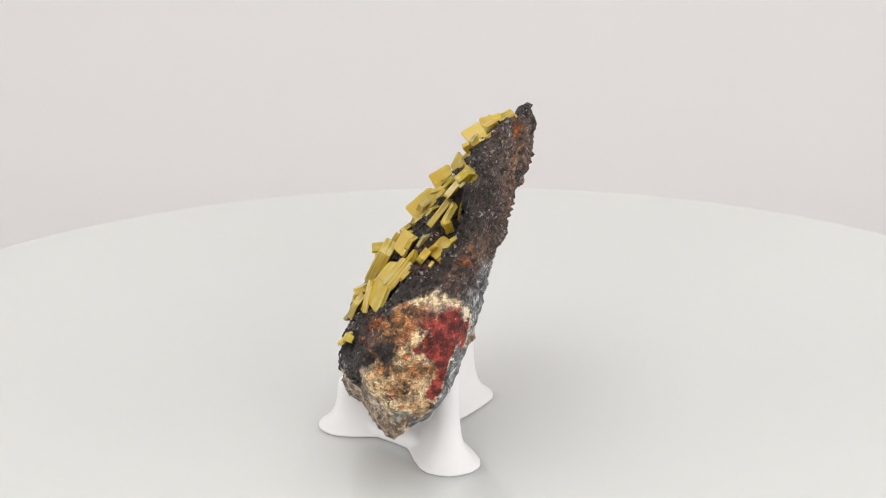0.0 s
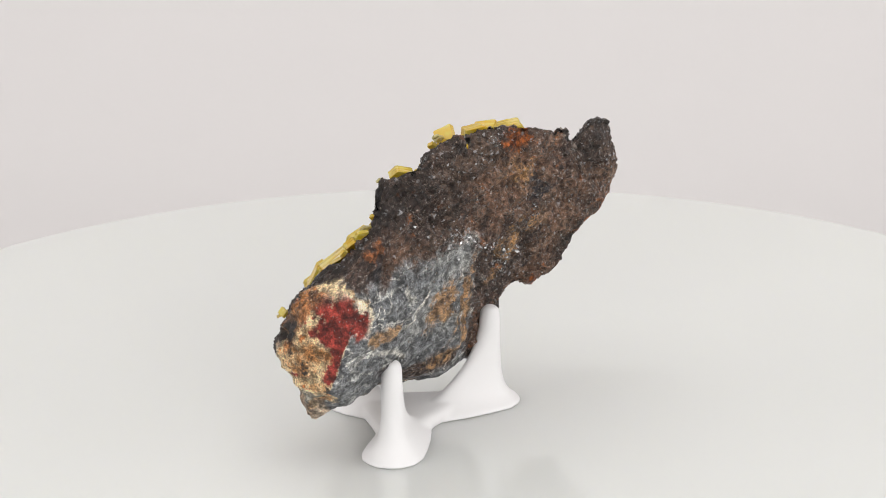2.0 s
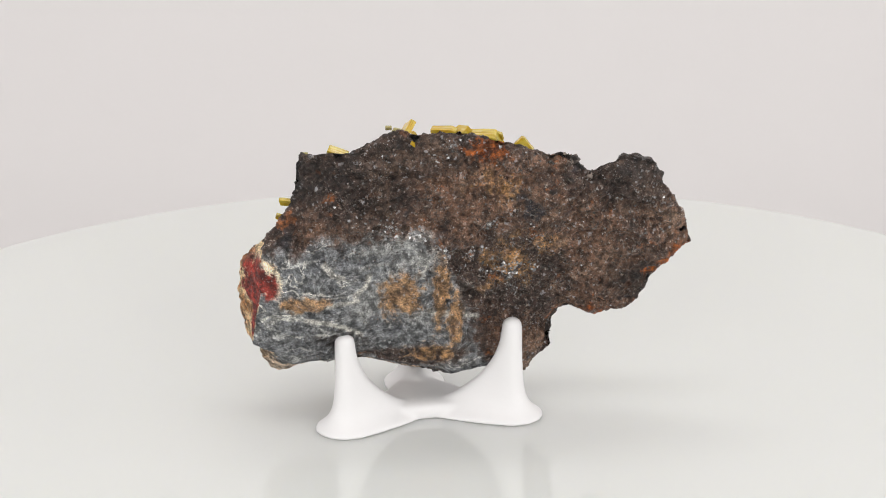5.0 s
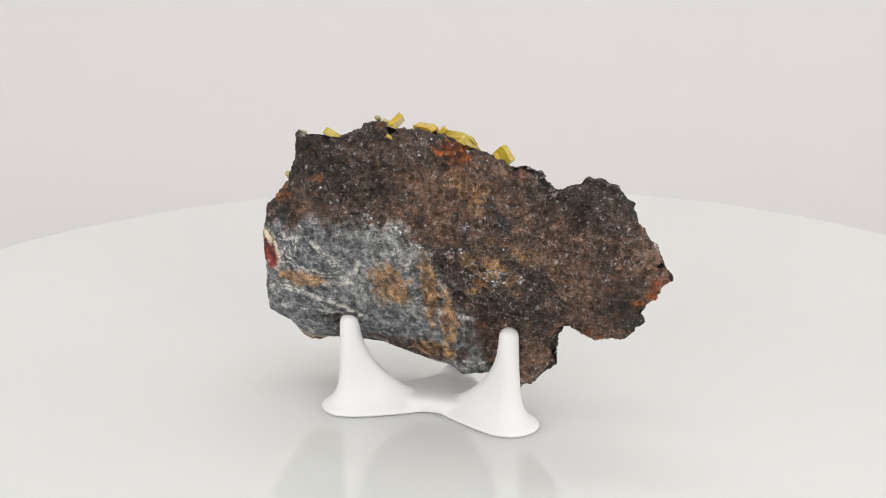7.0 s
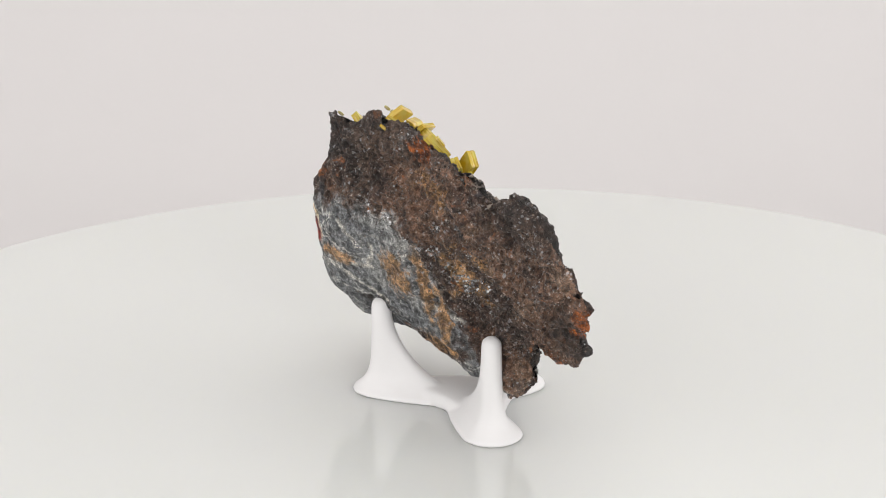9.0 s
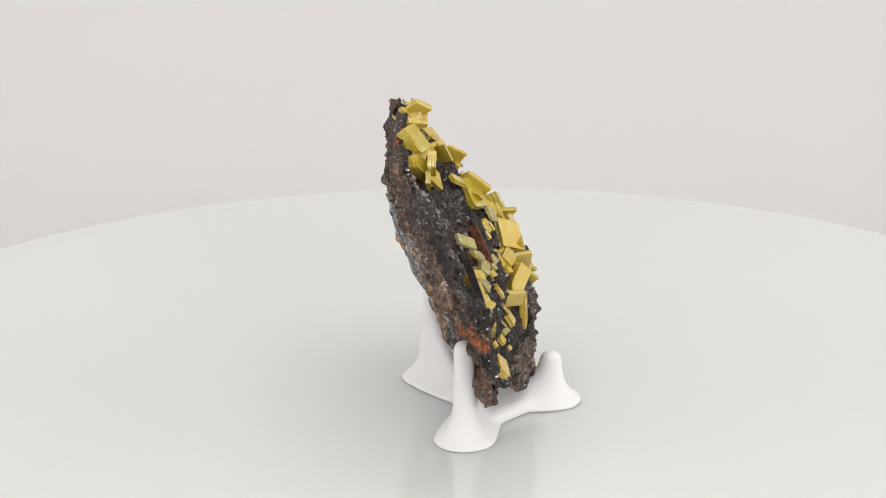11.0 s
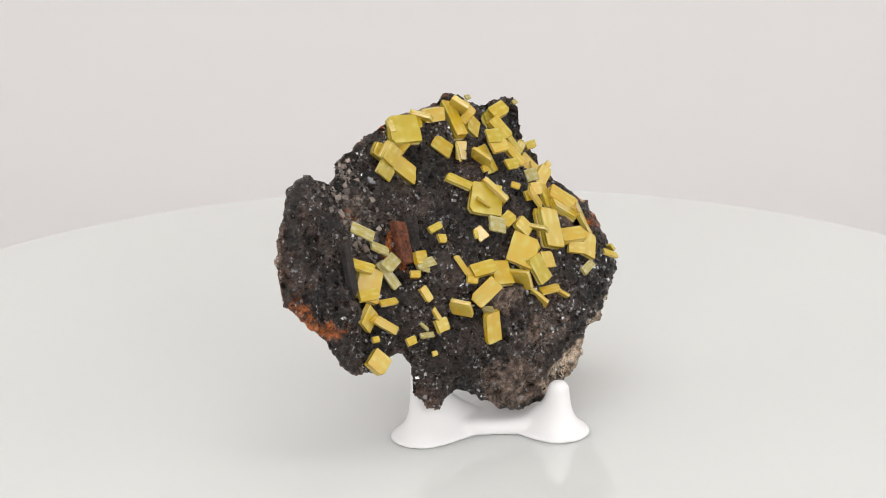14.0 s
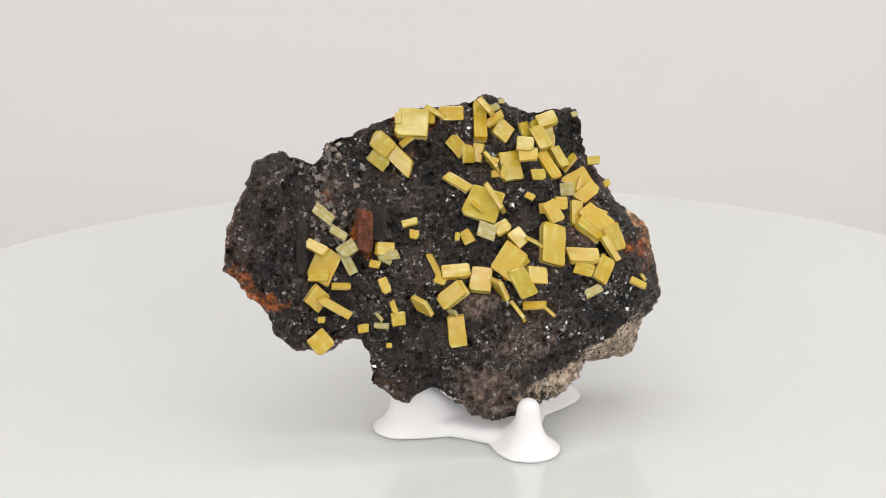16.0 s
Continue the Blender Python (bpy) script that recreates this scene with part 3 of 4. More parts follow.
crystal(1.6, -32.1, 63, 48, -6, -101, 1.2, 1, 0.5, PALE)
crystal(-14.9, -1.5, 33.9, 65, 7, -9, 4.7, 4.5, 1.1)
crystal(-8.6, 13.6, 31.5, 60, -5, 10, 4.3, 3.7, 1.1)
crystal(-17.9, -4.1, 29.4, 51, -38, 14, 4.2, 2.4, 0.8)
crystal(-13.3, -9.8, 42.9, 38, -4, 5, 7, 2, 0.8)
crystal(-6.3, -6.1, 50.8, 50, -39, 8, 6.4, 3.8, 1.1)
crystal(-2.4, -8, 57.2, 55, -30, 7, 4.3, 3.3, 0.8)
crystal(4.5, -11.3, 67, 48, -29, 9, 3.8, 3.9, 1.3)
crystal(7.7, -0.4, 67, 40, -11, 13, 4.3, 1.9, 1.1)
crystal(-12.2, 8.3, 29.8, 60, 6, 10, 2.2, 1.7, 0.7, PALE)
crystal(-21.1, -34, 32, 25, -56, 47, 1.5, 1.8, 0.7)
crystal(-20.1, -10.1, 29.1, 40, -29, 23, 3.7, 1.4, 0.7)


# ---- specimen: a slab of ore, its faces seen from behind and before as outlines in millimetres ----
BACK_RIM = [(-33.1, 63.9), (-27.8, 64.4), (-22.7, 64.3), (-19.3, 65.9), (-14.6, 69.0), (-10.6, 68.0), (-3.7, 67.0), (3.3, 67.4), (7.5, 65.8),
            (12.2, 64.1), (16.3, 63.0), (20.3, 60.1), (24.9, 57.7), (28.0, 59.5), (31.0, 60.2), (35.3, 59.6), (38.6, 58.5), (39.6, 55.8),
            (41.8, 53.0), (44.3, 49.4), (47.0, 45.2), (48.1, 41.3), (45.5, 37.7), (42.6, 31.2), (40.6, 26.9), (37.3, 22.8), (30.8, 21.7),
            (25.9, 23.7), (22.0, 23.7), (19.7, 19.7), (19.9, 13.8), (17.2, 9.4), (13.7, 7.2), (8.9, 9.7), (0.3, 8.4), (-2.1, 10.9),
            (-10.5, 13.2), (-17.2, 14.5), (-27.0, 14.0), (-34.6, 14.2), (-38.7, 17.2), (-43.1, 20.4), (-41.9, 31.1), (-41.8, 38.0), (-41.2, 45.9),
            (-39.0, 48.7), (-36.2, 52.8), (-34.6, 57.4)]
FRONT_RIM = [(-14.3, 68.0), (-17.5, 66.0), (-25.2, 64.4), (-33.2, 63.8), (-34.2, 61.1), (-34.8, 55.3), (-35.2, 51.4), (-34.7, 47.2), (-35.2, 43.4),
             (-36.6, 39.7), (-36.3, 35.8), (-36.4, 32.1), (-35.6, 28.3), (-31.7, 22.8), (-29.4, 15.4), (-20.6, 16.2), (-14.2, 11.9), (-8.3, 8.2),
             (-2.6, 5.4), (1.2, 4.6), (5.0, 7.0), (8.9, 11.2), (11.6, 12.0), (13.2, 10.2), (16.1, 8.3), (19.6, 11.0), (22.3, 13.8),
             (22.1, 19.4), (24.4, 22.7), (28.4, 24.7), (35.3, 22.4), (38.2, 24.4), (41.1, 28.2), (44.8, 35.1), (48.4, 40.0), (46.7, 42.8),
             (44.2, 47.3), (41.1, 51.4), (39.6, 56.0), (37.9, 60.2), (33.5, 61.7), (29.2, 60.3), (26.3, 58.6), (23.1, 59.1), (22.1, 61.9),
             (18.7, 63.4), (14.2, 63.2), (6.7, 66.6), (1.2, 67.3), (-9.5, 67.5)]
MID_Y, MID_Z = 2.0, 40.0


SWELL_Y, SWELL_Z = [-36, -20, -4, 12, 28, 44], [8, 22, 36, 50, 64]
BACK_SWELL = [0.0, 2.0, 2.4, -1.5, -2.6, -2.3, -0.9, 1.0, 1.6, -2.0, -0.9, 3.2, 0.6, 0.6, -2.5, 0.7, -3.3, -0.6, 1.0, 1.2, 1.1, -2.0, -0.0, 0.5, 0.4, -0.1, -0.4, 0.6, 1.7, 0.7]
FRONT_SWELL = [6.3, -2.3, -2.9, 6.6, 4.1, -0.4, -3.5, -4.9, -1.4, -0.4, 0.3, -4.7, -3.4, -1.5, -1.3, 7.0, -1.4, -3.0, -1.0, 4.4, 3.2, 3.7, -0.5, -3.7, 5.3, 0.4, -0.1, 1.0, 6.1, 5.0]


def swells(y, z, heights):
    """Broad swellings on a grid over the slab."""
    out, k = 0.0, 0
    for a in SWELL_Y:
        for b in SWELL_Z:
            out = out + heights[k] * np.exp(-(((y - a) / 14.0) ** 2 + ((z - b) / 12.5) ** 2))
            k += 1
    return out


def back_x(y, z):
    return 7.550 + 0.1278 * y + 0.2955 * (z - 42.7) + swells(y, z, BACK_SWELL)


def front_x(y, z):
    f = -1.956 + 0.2531 * y + 0.4555 * (z - 42.7) + swells(y, z, FRONT_SWELL)
    return np.minimum(f, back_x(y, z) - 3.0)


def rim_radii(rim, angles):
    pts = np.array(rim) - np.array((MID_Y, MID_Z))
    out = np.zeros(len(angles))
    for p, q in zip(pts, np.roll(pts, -1, axis=0)):
        d = q - p
        c, s = np.cos(angles), np.sin(angles)
        den = c * d[1] - s * d[0]
        den = np.where(abs(den) < 1e-9, 1e-9, den)
        r = (p[0] * d[1] - p[1] * d[0]) / den
        u = np.where(abs(d[0]) > abs(d[1]), (r * c - p[0]) / (d[0] if abs(d[0]) > 1e-9 else 1e-9), (r * s - p[1]) / (d[1] if abs(d[1]) > 1e-9 else 1e-9))
        ok = (u >= -1e-6) & (u <= 1 + 1e-6) & (r > 0)
        out = np.where(ok & (r > out), r, out)
    return out


def seat_crystals(P, nrm, side, room):
    """The matrix gives way below the outer half of each tablet."""
    for ob in GROWN:
        m = np.array(ob.matrix_basis)
        axes, at = m[:3, :3] / MM, m[:3, 3] / MM
        dims = np.linalg.norm(axes, axis=0)
        up = axes[:, 2] / dims[2]
        near = np.nonzero((np.linalg.norm(P - at, axis=1) < dims.max() * 0.75 + 2.5) & (side < 0.9))[0]
        if len(near) == 0:
            continue
        if nrm[near].mean(0) @ up < 0:
            up = -up
        lean = smooth(0.25, 0.6, nrm[near] @ up)
        q = (P[near] - at) @ (axes / dims)
        edge = np.maximum(abs(q[:, 0]) - 0.5 * dims[0], abs(q[:, 1]) - 0.5 * dims[1])
        over = np.clip((P[near] - at) @ up + 0.30 * dims[2], 0, np.minimum(3.5, 0.35 * room[near]))
        P[near] -= up * (over * lean * smooth(1.4, 0.1, edge))[:, None]
    return P


def specimen_body(root):
    N, RB, RS = 800, 160, 50
    ang = np.linspace(0, 2 * math.pi, N, endpoint=False)
    rb, rf = rim_radii(BACK_RIM, ang) - 0.5, rim_radii(FRONT_RIM, ang) - 0.5
    c, s = np.cos(ang), np.sin(ang)
    slant = smooth(-16, -26, MID_Y + c * rf) * smooth(42, 33, MID_Z + s * rf)      # the blunt end leans in towards the front
    low = smooth(-13, -21, MID_Y + c * rf) * smooth(25, 16, MID_Z + s * rf)
    rf = rf - 2.5 * slant - 1.8 * low
    knob = 2.9 * smooth(-24, -34, MID_Y + c * rf) * smooth(22, 29, MID_Z + s * rf) * smooth(44, 37, MID_Z + s * rf)
    rings, side = [], []
    for k in range(RB):                       # back, from the middle out
        u = (k + 0.5) / RB
        y, z = MID_Y + c * rb * u, MID_Z + s * rb * u
        rings.append(np.stack([back_x(y, z) - 1.3 * u ** 14, y, z], 1))
        side.append(np.full(N, 1.0))
    yb, zb, yf, zf = MID_Y + c * rb, MID_Z + s * rb, MID_Y + c * rf, MID_Z + s * rf
    pb = np.stack([back_x(yb, zb) - 1.3, yb, zb], 1)
    thick = np.maximum(smooth(-26, -33, yf), 0.8 * smooth(20, 12, zf) * smooth(8, 0, yf))              # the blunt end keeps its full depth
    pf = np.stack([front_x(yf, zf) + 1.0 - 1.5 * thick, yf, zf], 1)
    swell = 0.2 + 3.0 * smooth(-24, -40, yb) * smooth(12, 26, zb) * smooth(47, 37, zb)
    swell = swell + 2.6 * np.exp(-((ang - math.atan2(-31.0, -18.0) - 2 * math.pi) / 0.32) ** 2)
    corner = 5.4 * np.exp(-((ang - math.atan2(-26.5, -38.0) - 2 * math.pi) / 0.17) ** 2)
    for k in range(1, RS):                    # the broken sides
        u = k / RS
        p = pb * (1 - u) + pf * u
        b = (swell + (2.6 * slant + 1.0 * low) * smooth(0.1, 0.6, u)) * (4 * u * (1 - u)) ** 0.6 * (1.15 - 0.4 * u) + knob * smooth(0.2, 0.7, u) * smooth(1.0, 0.85, u) + corner * max(0.0, 1 - abs(u - 0.40) / 0.39) ** 0.9
        p[:, 1] += c * b
        p[:, 2] += s * b
        rings.append(p)
        side.append(np.full(N, 1 - 2 * u))
    for k in range(RB):                       # front, from the rim in
        u = 1 - (k + 0.5) / RB
        y, z = MID_Y + c * rf * u, MID_Z + s * rf * u
        rings.append(np.stack([front_x(y, z) + (1.0 - 1.5 * thick) * u ** 14, y, z], 1))
        side.append(np.full(N, -1.0))
    P, side = np.concatenate(rings), np.concatenate(side)
    M = len(rings)
    G = P.reshape(M, N, 3)
    # outward normals of the smooth form
    du = np.gradient(G, axis=0)
    dv = (np.roll(G, -1, axis=1) - np.roll(G, 1, axis=1)) / 2
    nrm = np.cross(dv, du).reshape(-1, 3)
    nrm /= np.linalg.norm(nrm, axis=1)[:, None] + 1e-9
    if (nrm[: N * 10, 0].mean()) < 0:
        nrm = -nrm
    x, y, z = P.T
    fr, bk = smooth(0.2, -0.9, side), smooth(-0.2, 0.9, side)
    # valley with crystals between the main face and the far lobe, and its groove
    line = (y - (27.0 + 0.10 * (z - 40)))
    h = -2.6 * fr * np.exp(-(line / 4.5) ** 2) * smooth(18, 28, z) * smooth(60, 50, z)
    h += 1.6 * fr * np.exp(-((y - 37) / 5.5) ** 2) * smooth(24, 34, z)
    h += 2.0 * fr * smooth(29, 34, y) * fbm(P / np.array((6.0, 5.0, 8.0)) + 17.0, 3)
    # a crack that runs down the back
    gap = ((y + 6) * 16 + (z - 34) * 10) / 18.9
    h -= 2.4 * bk * np.exp(-(gap / 0.8) ** 2) * smooth(15, 20, z) * smooth(42, 36, z)
    # broken relief
    inner = np.repeat(np.array([1 - abs(1 - 2 * k / (M - 1)) for k in range(M)]), N)
    inner = smooth(0.95, 0.70, inner)        # less where the outline is
    h += 1.0 * fbm(P / 11.0, 3) + 1.8 * inner * fbm(P / 8.0 + 40.0, 3) * (0.75 + 0.25 * fr)
    h += 0.9 * inner * (0.35 - abs(perlin(P / np.array((5.0, 7.0, 4.0)) + 8.0))) * (1 - 0.4 * fr)
    h += 1.1 * bk * inner * (0.3 - abs(perlin(P / np.array((3.0, 4.5, 2.6)) + 3.0))) + 0.6 * bk * inner * (0.3 - abs(perlin(P / 1.7 + 13.0)))
    d, v = cells(P / 4.2)
    h += (0.5 - d) * (0.8 + 1.2 * inner) * (0.55 + 0.45 * fr)
    pit, _ = cells(P / 6.5 + 11.0)
    h -= 1.3 * smooth(0.34, 0.10, pit) * (0.4 + 0.6 * fr)
    clump, _ = cells(P / 2.4 + 51.0)
    h += 1.5 * fr * (0.5 - clump) * np.exp(-((y - 23) / 5.0) ** 2) * smooth(42, 50, z)
    # a dark furrow between the lobe and the grey seam
    h -= 2.2 * fr * np.exp(-((y - (30.5 - 0.12 * (z - 45))) / 1.3) ** 2) * smooth(24, 30, z) * smooth(56, 50, z)
    d2, v2 = cells(P / 1.5 + 31.0)
    h += ((0.45 - d2) * 0.8 + (v2 - 0.5) * 0.35) * (0.5 + 0.5 * fr)
    h += 0.35 * fbm(P / 1.3 + 5.0, 3, 0.6) + 0.75 * bk * inner * fbm(P / np.array((2.6, 2.6, 2.0)) + 61.0, 2)
    # an overhanging brow above the slate
    brow = z - (46.5 - 0.30 * (y + 22))
    h += 1.3 * bk * np.exp(-((brow - 2.2) / 2.2) ** 2) * smooth(-34, -26, y) * smooth(16, 4, y)
    calm = bk * smooth(-3, 3, np.minimum(45.0 - z, 0.9 * (5.5 - y - 0.52 * (z - 20))))
    h *= 1 - 0.5 * calm
    h -= h.mean()
    h *= 1 - 0.75 * smooth(54, 60, z) * smooth(30, 36, y)      # the pointed horn stays plain
    room = np.maximum(back_x(y, z) - front_x(y, z), 1.5)
    h = np.where(abs(side) > 0.9, np.maximum(h, -0.36 * room), h)      # the faces never meet
    P = P + nrm * h[:, None]
    P = seat_crystals(P, nrm, side, room)
    verts = np.concatenate([P, G[0].mean(0)[None], G[-1].mean(0)[None]])
    i = np.arange(M - 1)[:, None] * N
    j = np.arange(N)[None]
    j2 = (j + 1) % N
    quads = np.stack([i + j, i + N + j, i + N + j2, i + j2], -1).reshape(-1, 4)
    faces = quads.tolist()
    a, b = M * N, M * N + 1
    faces += [[a, int(p), int(q)] for p, q in zip(range(N), np.roll(np.arange(N), -1))]
    faces += [[b, (M - 1) * N + int(q), (M - 1) * N + int(p)] for p, q in zip(range(N), np.roll(np.arange(N), -1))]
    me = mesh_from("matrix", verts * MM, faces, ROCK, flat=True)

    V = verts
    X, Y, Z = V.T
    sd = np.concatenate([side, [1.0, -1.0]])

    def blob(cx, cy, cz, rx, ry, rz):
        q = ((X - cx) / rx) ** 2 + ((Y - cy) / ry) ** 2 + ((Z - cz) / rz) ** 2
        return 1.1 / (1 + q ** 1.5)

    def over(*m):
        return np.max(np.stack(m), axis=0)

    def vein(*way):
        """Nearness to a crooked line over the slate."""
        near = np.full(len(Y), 99.0)
        for (y0, z0), (y1, z1) in zip(way, way[1:]):
            dy, dz = y1 - y0, z1 - z0
            u = np.clip(((Y - y0) * dy + (Z - z0) * dz) / (dy * dy + dz * dz), 0, 1)
            near = np.minimum(near, np.hypot(Y - y0 - u * dy, Z - z0 - u * dz))
        return np.exp(-(near / 0.75) ** 2)

    back = smooth(-0.3, 0.6, sd)
    end = smooth(-33, -39, Y - 0.30 * np.minimum(X, 0)) * smooth(46, 40, Z) * smooth(1.0, 0.85, sd)
    masks = {
        "back_face": back,
        "vein": back * over(vein((-33.7, 32.0), (-31, 30.2), (-28.5, 29.7), (-22, 30.6)), vein((-32.5, 26.5), (-28, 25.4), (-24.6, 24.0), (-20.7, 21.6)),
                            vein((-6.5, 26.9), (-4.2, 25.6), (-0.6, 25.7), (4, 24.0)), vein((-29.5, 40.0), (-27.6, 37.4), (-25.5, 36.6)), vein((-20, 36.8), (-20.4, 34), (-22.5, 31.8))),
        "druse": smooth(0.0, -0.9, sd),
        "dusky": over(back * smooth(56, 66, Z - 0.25 * Y), 0.9 * blob(6, -20, 55, 10, 9, 7), blob(16, 34, 58, 8, 9, 7), blob(8, 40, 30, 6, 8, 6)),
        "slate": over((1 - 0.9 * blob(-2, -10, 14.5, 7, 11, 3.0)) * back * smooth(-3, 3, 0.5 * np.minimum(45.0 - Z + 0.06 * (Y + 20), 0.9 * (5.5 - Y - 0.52 * (Z - 20)))), 0.9 * blob(1, 31, 20.5, 6, 3.6, 2.6)),
        "tan": smooth(0.9, 0.3, sd) * smooth(0, -9, Y) * smooth(26, 21.5, Z + 0.45 * (Y + 30)),
        "ochre": over(blob(5, -12.9, 30.7, 9, 3.8, 4.5), blob(5, -4.5, 31, 9, 1.6, 7), blob(3, -0.5, 23, 9, 1.8, 6), blob(-2, -5, 15.5, 9, 5, 2.6),
                      blob(3, -33, 30.5, 5, 4, 1.5), blob(12, 5, 56, 6, 5, 4) * 0.5, 0.45 * blob(8, 11, 38, 9, 9, 8)),
        "drab": over(blob(-15, 2, 12, 7, 8, 5.5), blob(-14, 3, 31, 5, 5, 4) * 0.7, blob(-17, -6, 22, 6, 7, 5) * 0.7, blob(-3, 10, 52, 5, 6, 5) * 0.6, 0.5 * blob(8, 24, 54, 5, 4.5, 8) * (1 - back)),
        "end_cream": over(end, 0.95 * blob(3, -41, 37, 3.2, 2.8, 4.0)),
        "end_pale": end * smooth(22, 16, Z),
        "end_orange": end * smooth(-0.99, -0.7, sd) * over(blob(-14, -41, 32, 4, 6, 6), blob(-12, -41, 39, 5, 6, 4), 1.2 * blob(2.0, -40.5, 36.5, 2.5, 2.4, 2.6)),
        "end_hole_shade": over(0.8 * blob(2, -26.5, 20.5, 6, 6.5, 2.8), blob(-13.5, -42, 32, 2.0, 5, 2.2), blob(-20, -36, 26, 2.5, 5, 6)),
        "end_red": over(blob(-1.9, -42.5, 33.5, 4.2, 6, 4.6), blob(-2.4, -42, 28, 3.0, 6, 6.0), blob(-6.9, -43.5, 33.5, 2.4, 5, 1.6), blob(-3.0, -41, 23.5, 3.6, 6, 3.6), blob(-11.0, -42, 23.8, 2.6, 5, 1.4)) * smooth(0.99, 0.8, sd) + 0.7 * blob(2.0, -41.0, 35.5, 2.0, 1.8, 3.0),
        "rust": over(blob(12.5, 4.0, 64, 5, 4.0, 2.6) * 0.8, blob(9, 46, 35, 8, 3.5, 4.5), 0.8 * blob(4, 31, 22.5, 6, 3.5, 2.0), 0.9 * blob(5, 41.5, 33.0, 4, 3.5, 2.2),
                     blob(10, 25.7, 52.2, 2.0, 1.3, 1.3), blob(1.4, 21.3, 44, 3, 1.6, 3.5), blob(-16, -36, 35, 4, 4, 3) * 0.55,
                     blob(4, 29, 46, 3, 1.6, 1.6)),
    }
    for k, m in masks.items():
        me.attributes.new(k, "FLOAT", "POINT").data.foreach_set("value", np.ascontiguousarray(m, dtype=np.float32))
    ob = new("matrix", me)
    ob.parent = root
    return tagged(ob, "dark brown and grey ore matrix with glittering grains, rusty and cream patches")


def grain_bits(root, body, name, mat, label, count, sizes, pick, seed):
    """Tiny blocky crystals sown over part of the matrix, joined into one mesh."""
    r = np.random.RandomState(seed)
    me = body.data
    n = len(me.polygons)
    mid, nor = np.zeros(n * 3), np.zeros(n * 3)
    me.polygons.foreach_get("center", mid)
    me.polygons.foreach_get("normal", nor)
    area = np.zeros(n)
    me.polygons.foreach_get("area", area)
    mid, nor = mid.reshape(-1, 3), nor.reshape(-1, 3)
    w = area * pick(mid / MM, nor)
    ids = r.choice(n, count, p=w / w.sum())
    verts, faces = [], []
    corner = np.array([(a, b, c) for a in (-0.5, 0.5) for b in (-0.5, 0.5) for c in (-0.5, 0.5)])
    quad = ((0, 1, 3, 2), (4, 6, 7, 5), (0, 4, 5, 1), (2, 3, 7, 6), (0, 2, 6, 4), (1, 5, 7, 3))
    for i in ids:
        q, _ = np.linalg.qr(r.normal(size=(3, 3)))
        size = MM * (sizes[0] + (sizes[1] - sizes[0]) * r.rand() ** 3)
        dim = size * np.array((1.0, r.uniform(0.6, 1.1), r.uniform(0.3, 1.0)))
        k = len(verts)
        shard = corner * r.uniform(0.35, 1.0, (8, 1))
        verts += [tuple(p) for p in (shard * dim) @ q.T + mid[i] - nor[i] * size * 0.05]
        faces += [[k + j for j in f] for f in quad]
    bits = mesh_from(name, verts, faces, mat)
    ob = new(name, bits)
    ob.parent = root
    return tagged(ob, label, kind="stuff")


BODY = specimen_body(SPECIMEN)


def on_front(p, nor):
    f = front_x(p[:, 1], p[:, 2])
    return smooth(3.0, 1.0, abs(p[:, 0] - f)) * smooth(-0.1, -0.5, nor[:, 0]) * (0.05 + smooth(0.0, 0.45, fbm(p / 7.0 + 3.0, 2)))


def on_back(p, nor):
    b = back_x(p[:, 1], p[:, 2])
    return smooth(4.0, 1.0, abs(p[:, 0] - b)) * smooth(0.0, 0.3, nor[:, 0]) * (0.08 + smooth(-0.1, 0.5, fbm(p / 8.0 + 9.0, 2))) * smooth(-34, -28, p[:, 1]) * (0.12 + 0.88 * smooth(-3, 6, np.maximum(p[:, 2] - 45, 0.9 * (p[:, 1] + 0.52 * (p[:, 2] - 20) - 5.5))))


grain_bits(SPECIMEN, BODY, "druse", DRUSE, "glossy dark drusy grains", 12000, (0.16, 0.75), on_front, 3)
grain_bits(SPECIMEN, BODY, "mica", MICA, "bright silvery flakes", 1700, (0.2, 1.0), on_front, 4)
grain_bits(SPECIMEN, BODY, "grain", GRIT, "brown gritty grains", 9000, (0.16, 0.55), on_back, 5)
grain_bits(SPECIMEN, BODY, "mica", MICA, "bright silvery flakes", 1500, (0.13, 0.62), on_back, 6)


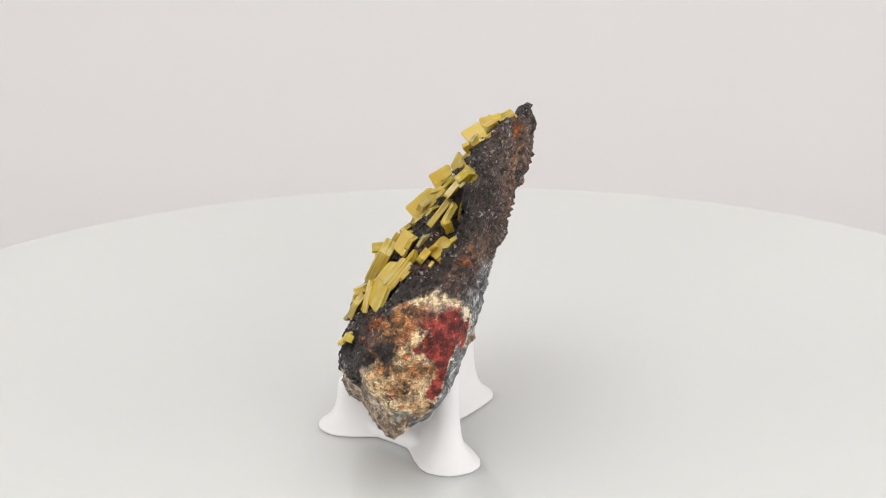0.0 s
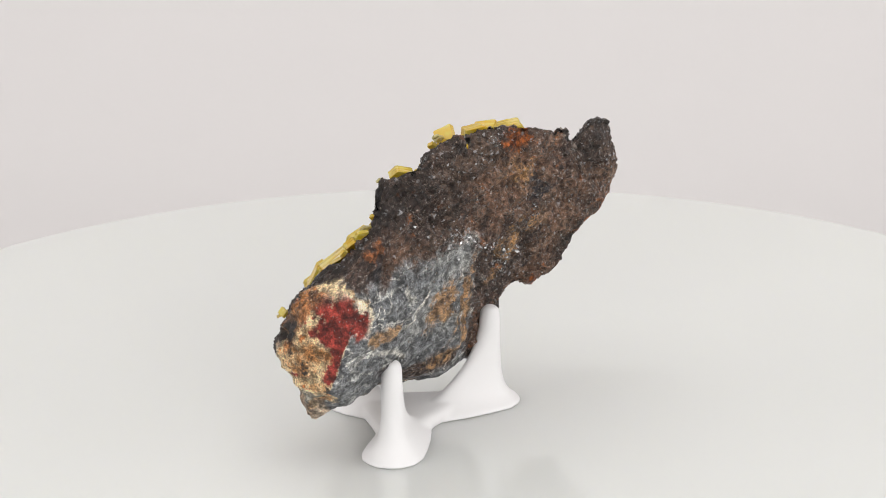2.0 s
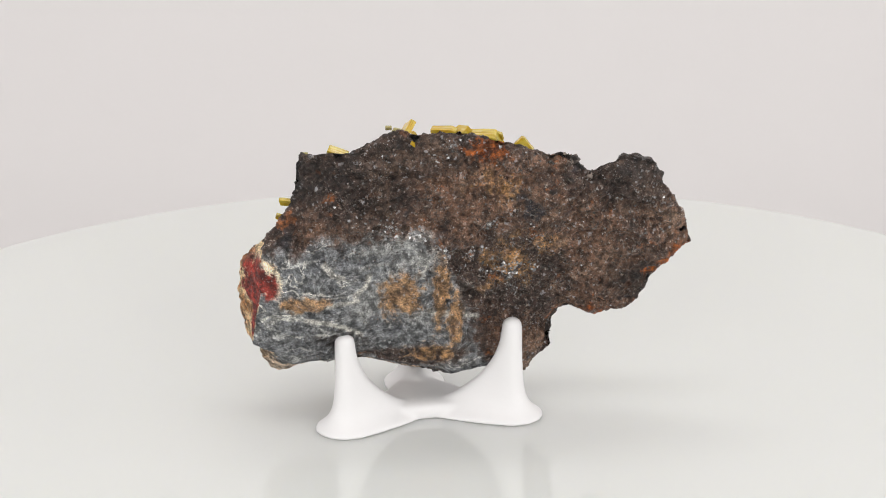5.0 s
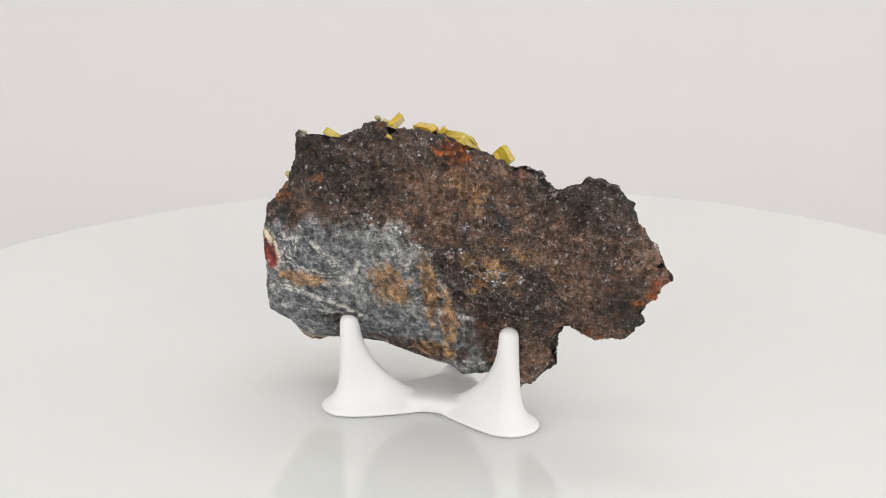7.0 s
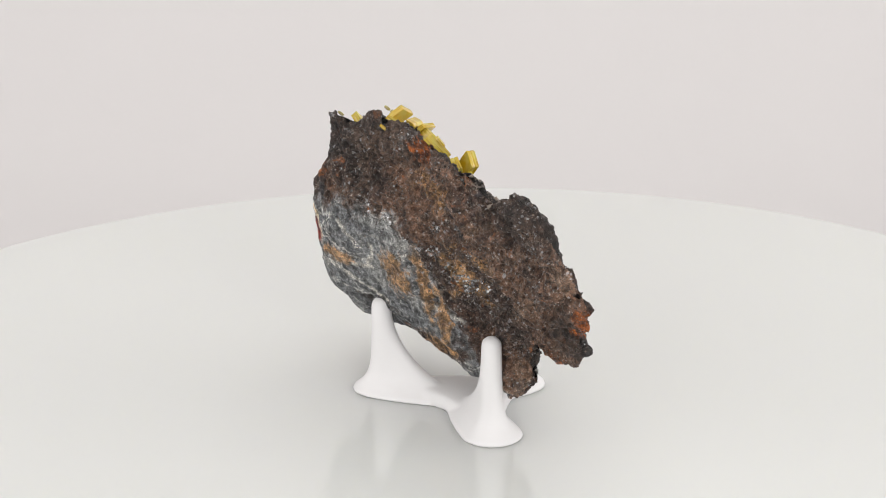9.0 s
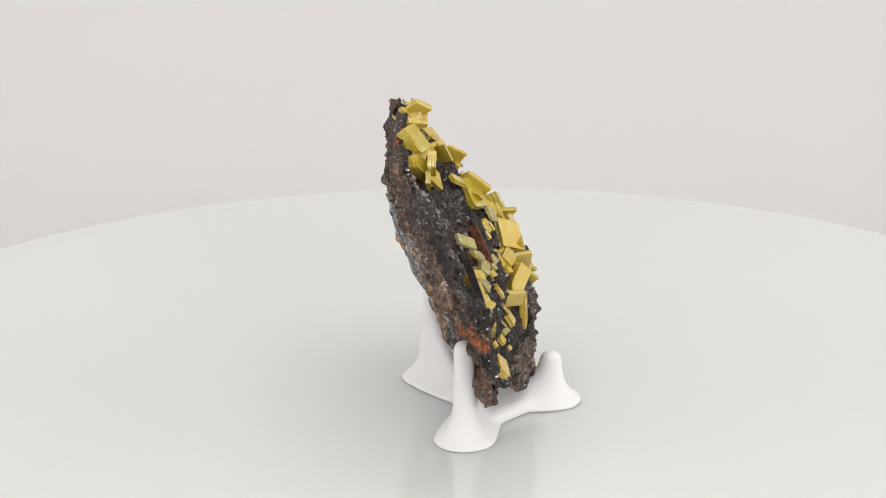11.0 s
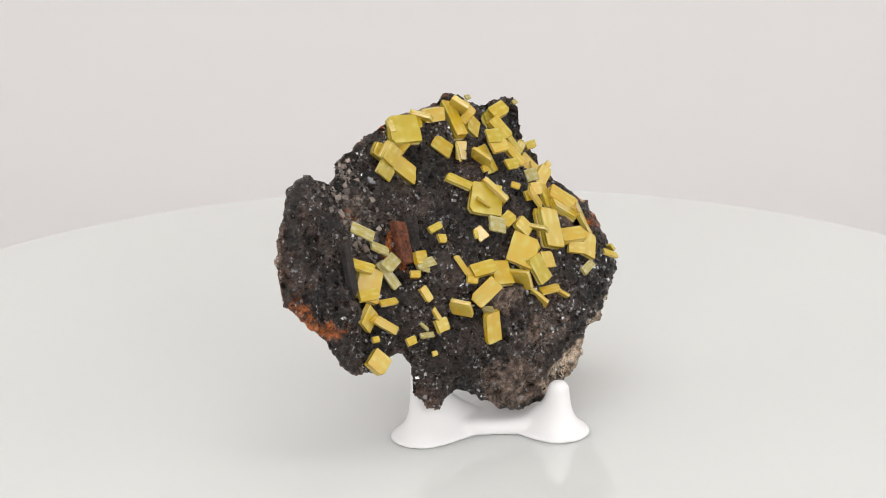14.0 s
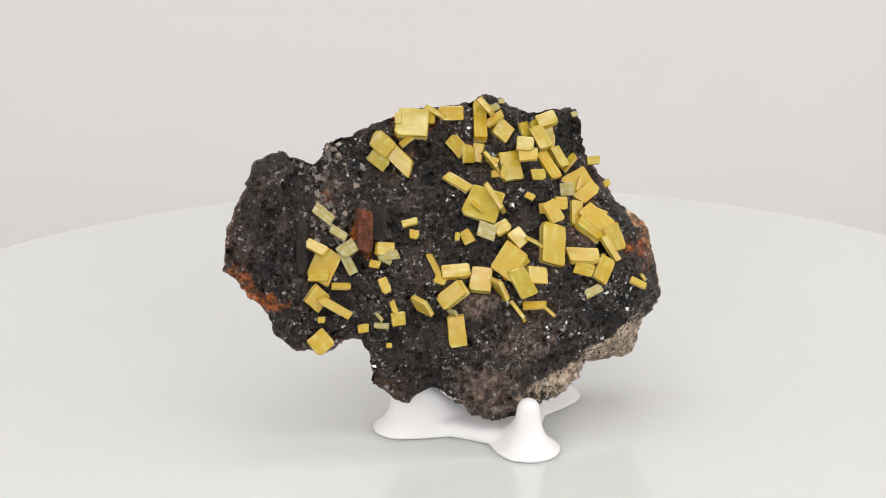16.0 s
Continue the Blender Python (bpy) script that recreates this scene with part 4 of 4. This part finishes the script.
def on_seam(p, nor):
    """Rounded grains that fill the seam beside the lobe."""
    return np.exp(-((p[:, 1] - 24 + 0.15 * (p[:, 2] - 52)) / 3.6) ** 2) * smooth(40, 47, p[:, 2]) * smooth(66, 62, p[:, 2]) * smooth(-0.1, -0.4, nor[:, 0]) * (0.15 + smooth(-0.1, 0.3, fbm(p / 3.0 + 33.0, 2)))


grain_bits(SPECIMEN, BODY, "pebble", PEBBLE, "grey and tan rounded grains in a seam", 420, (0.4, 1.9), on_seam, 10)


def along_band(p, nor):
    """The glittering seam between the grey slate and the brown part of the back."""
    mid = 47.5 - 0.32 * (p[:, 1] + 22)
    return np.exp(-((p[:, 2] - mid) / 2.6) ** 2) * smooth(-26, -20, p[:, 1]) * smooth(22, 12, p[:, 1]) * smooth(0.1, 0.4, nor[:, 0]) * (0.1 + smooth(0.0, 0.4, fbm(p / 5.0 + 21.0, 2)))


def at_clusters(p, nor):
    spots = ((-15.5, -4.5, 33.5), (-21, -21, 31.5), (-22, -27, 30), (-20, -14, 24), (5, -8, 66), (0, 18, 36), (1, 31, 20.5), (2, 33, 23), (3, 27, 28), (6, 27, 48))
    near = sum(np.exp(-((p - np.array(s)) ** 2).sum(1) / 7.0) for s in spots)
    return near * smooth(0.1, -0.3, nor[:, 0])


def at_nests(p, nor):
    spots = ((9.2, -10.1, 46.0), (10.7, -3.1, 65.0), (6.4, 10.6, 33.8), (10.0, 5.0, 47.0), (8.5, -16.0, 47.5))
    near = sum(np.exp(-((p - np.array(s)) ** 2).sum(1) / 2.4) for s in spots)
    return near * smooth(0.1, 0.4, nor[:, 0])


grain_bits(SPECIMEN, BODY, "mica", MICA, "silvery nests on the brown back", 260, (0.25, 0.9), at_nests, 9)
grain_bits(SPECIMEN, BODY, "mica", MICA, "bright silvery flakes in a seam on the back", 420, (0.18, 1.0), along_band, 8)
grain_bits(SPECIMEN, BODY, "mica", MICA, "bright silvery flakes clustered below crystals", 300, (0.3, 1.3), at_clusters, 7)

# ---- what moves ----
def motions():
    turn = [(float(t), pose(0, 0, 0, 0, 0, SPIN * t)) for t in range(17)]
    for thing in (TURNTABLE, STAND, SPECIMEN):
        walk(thing, turn)


motions()
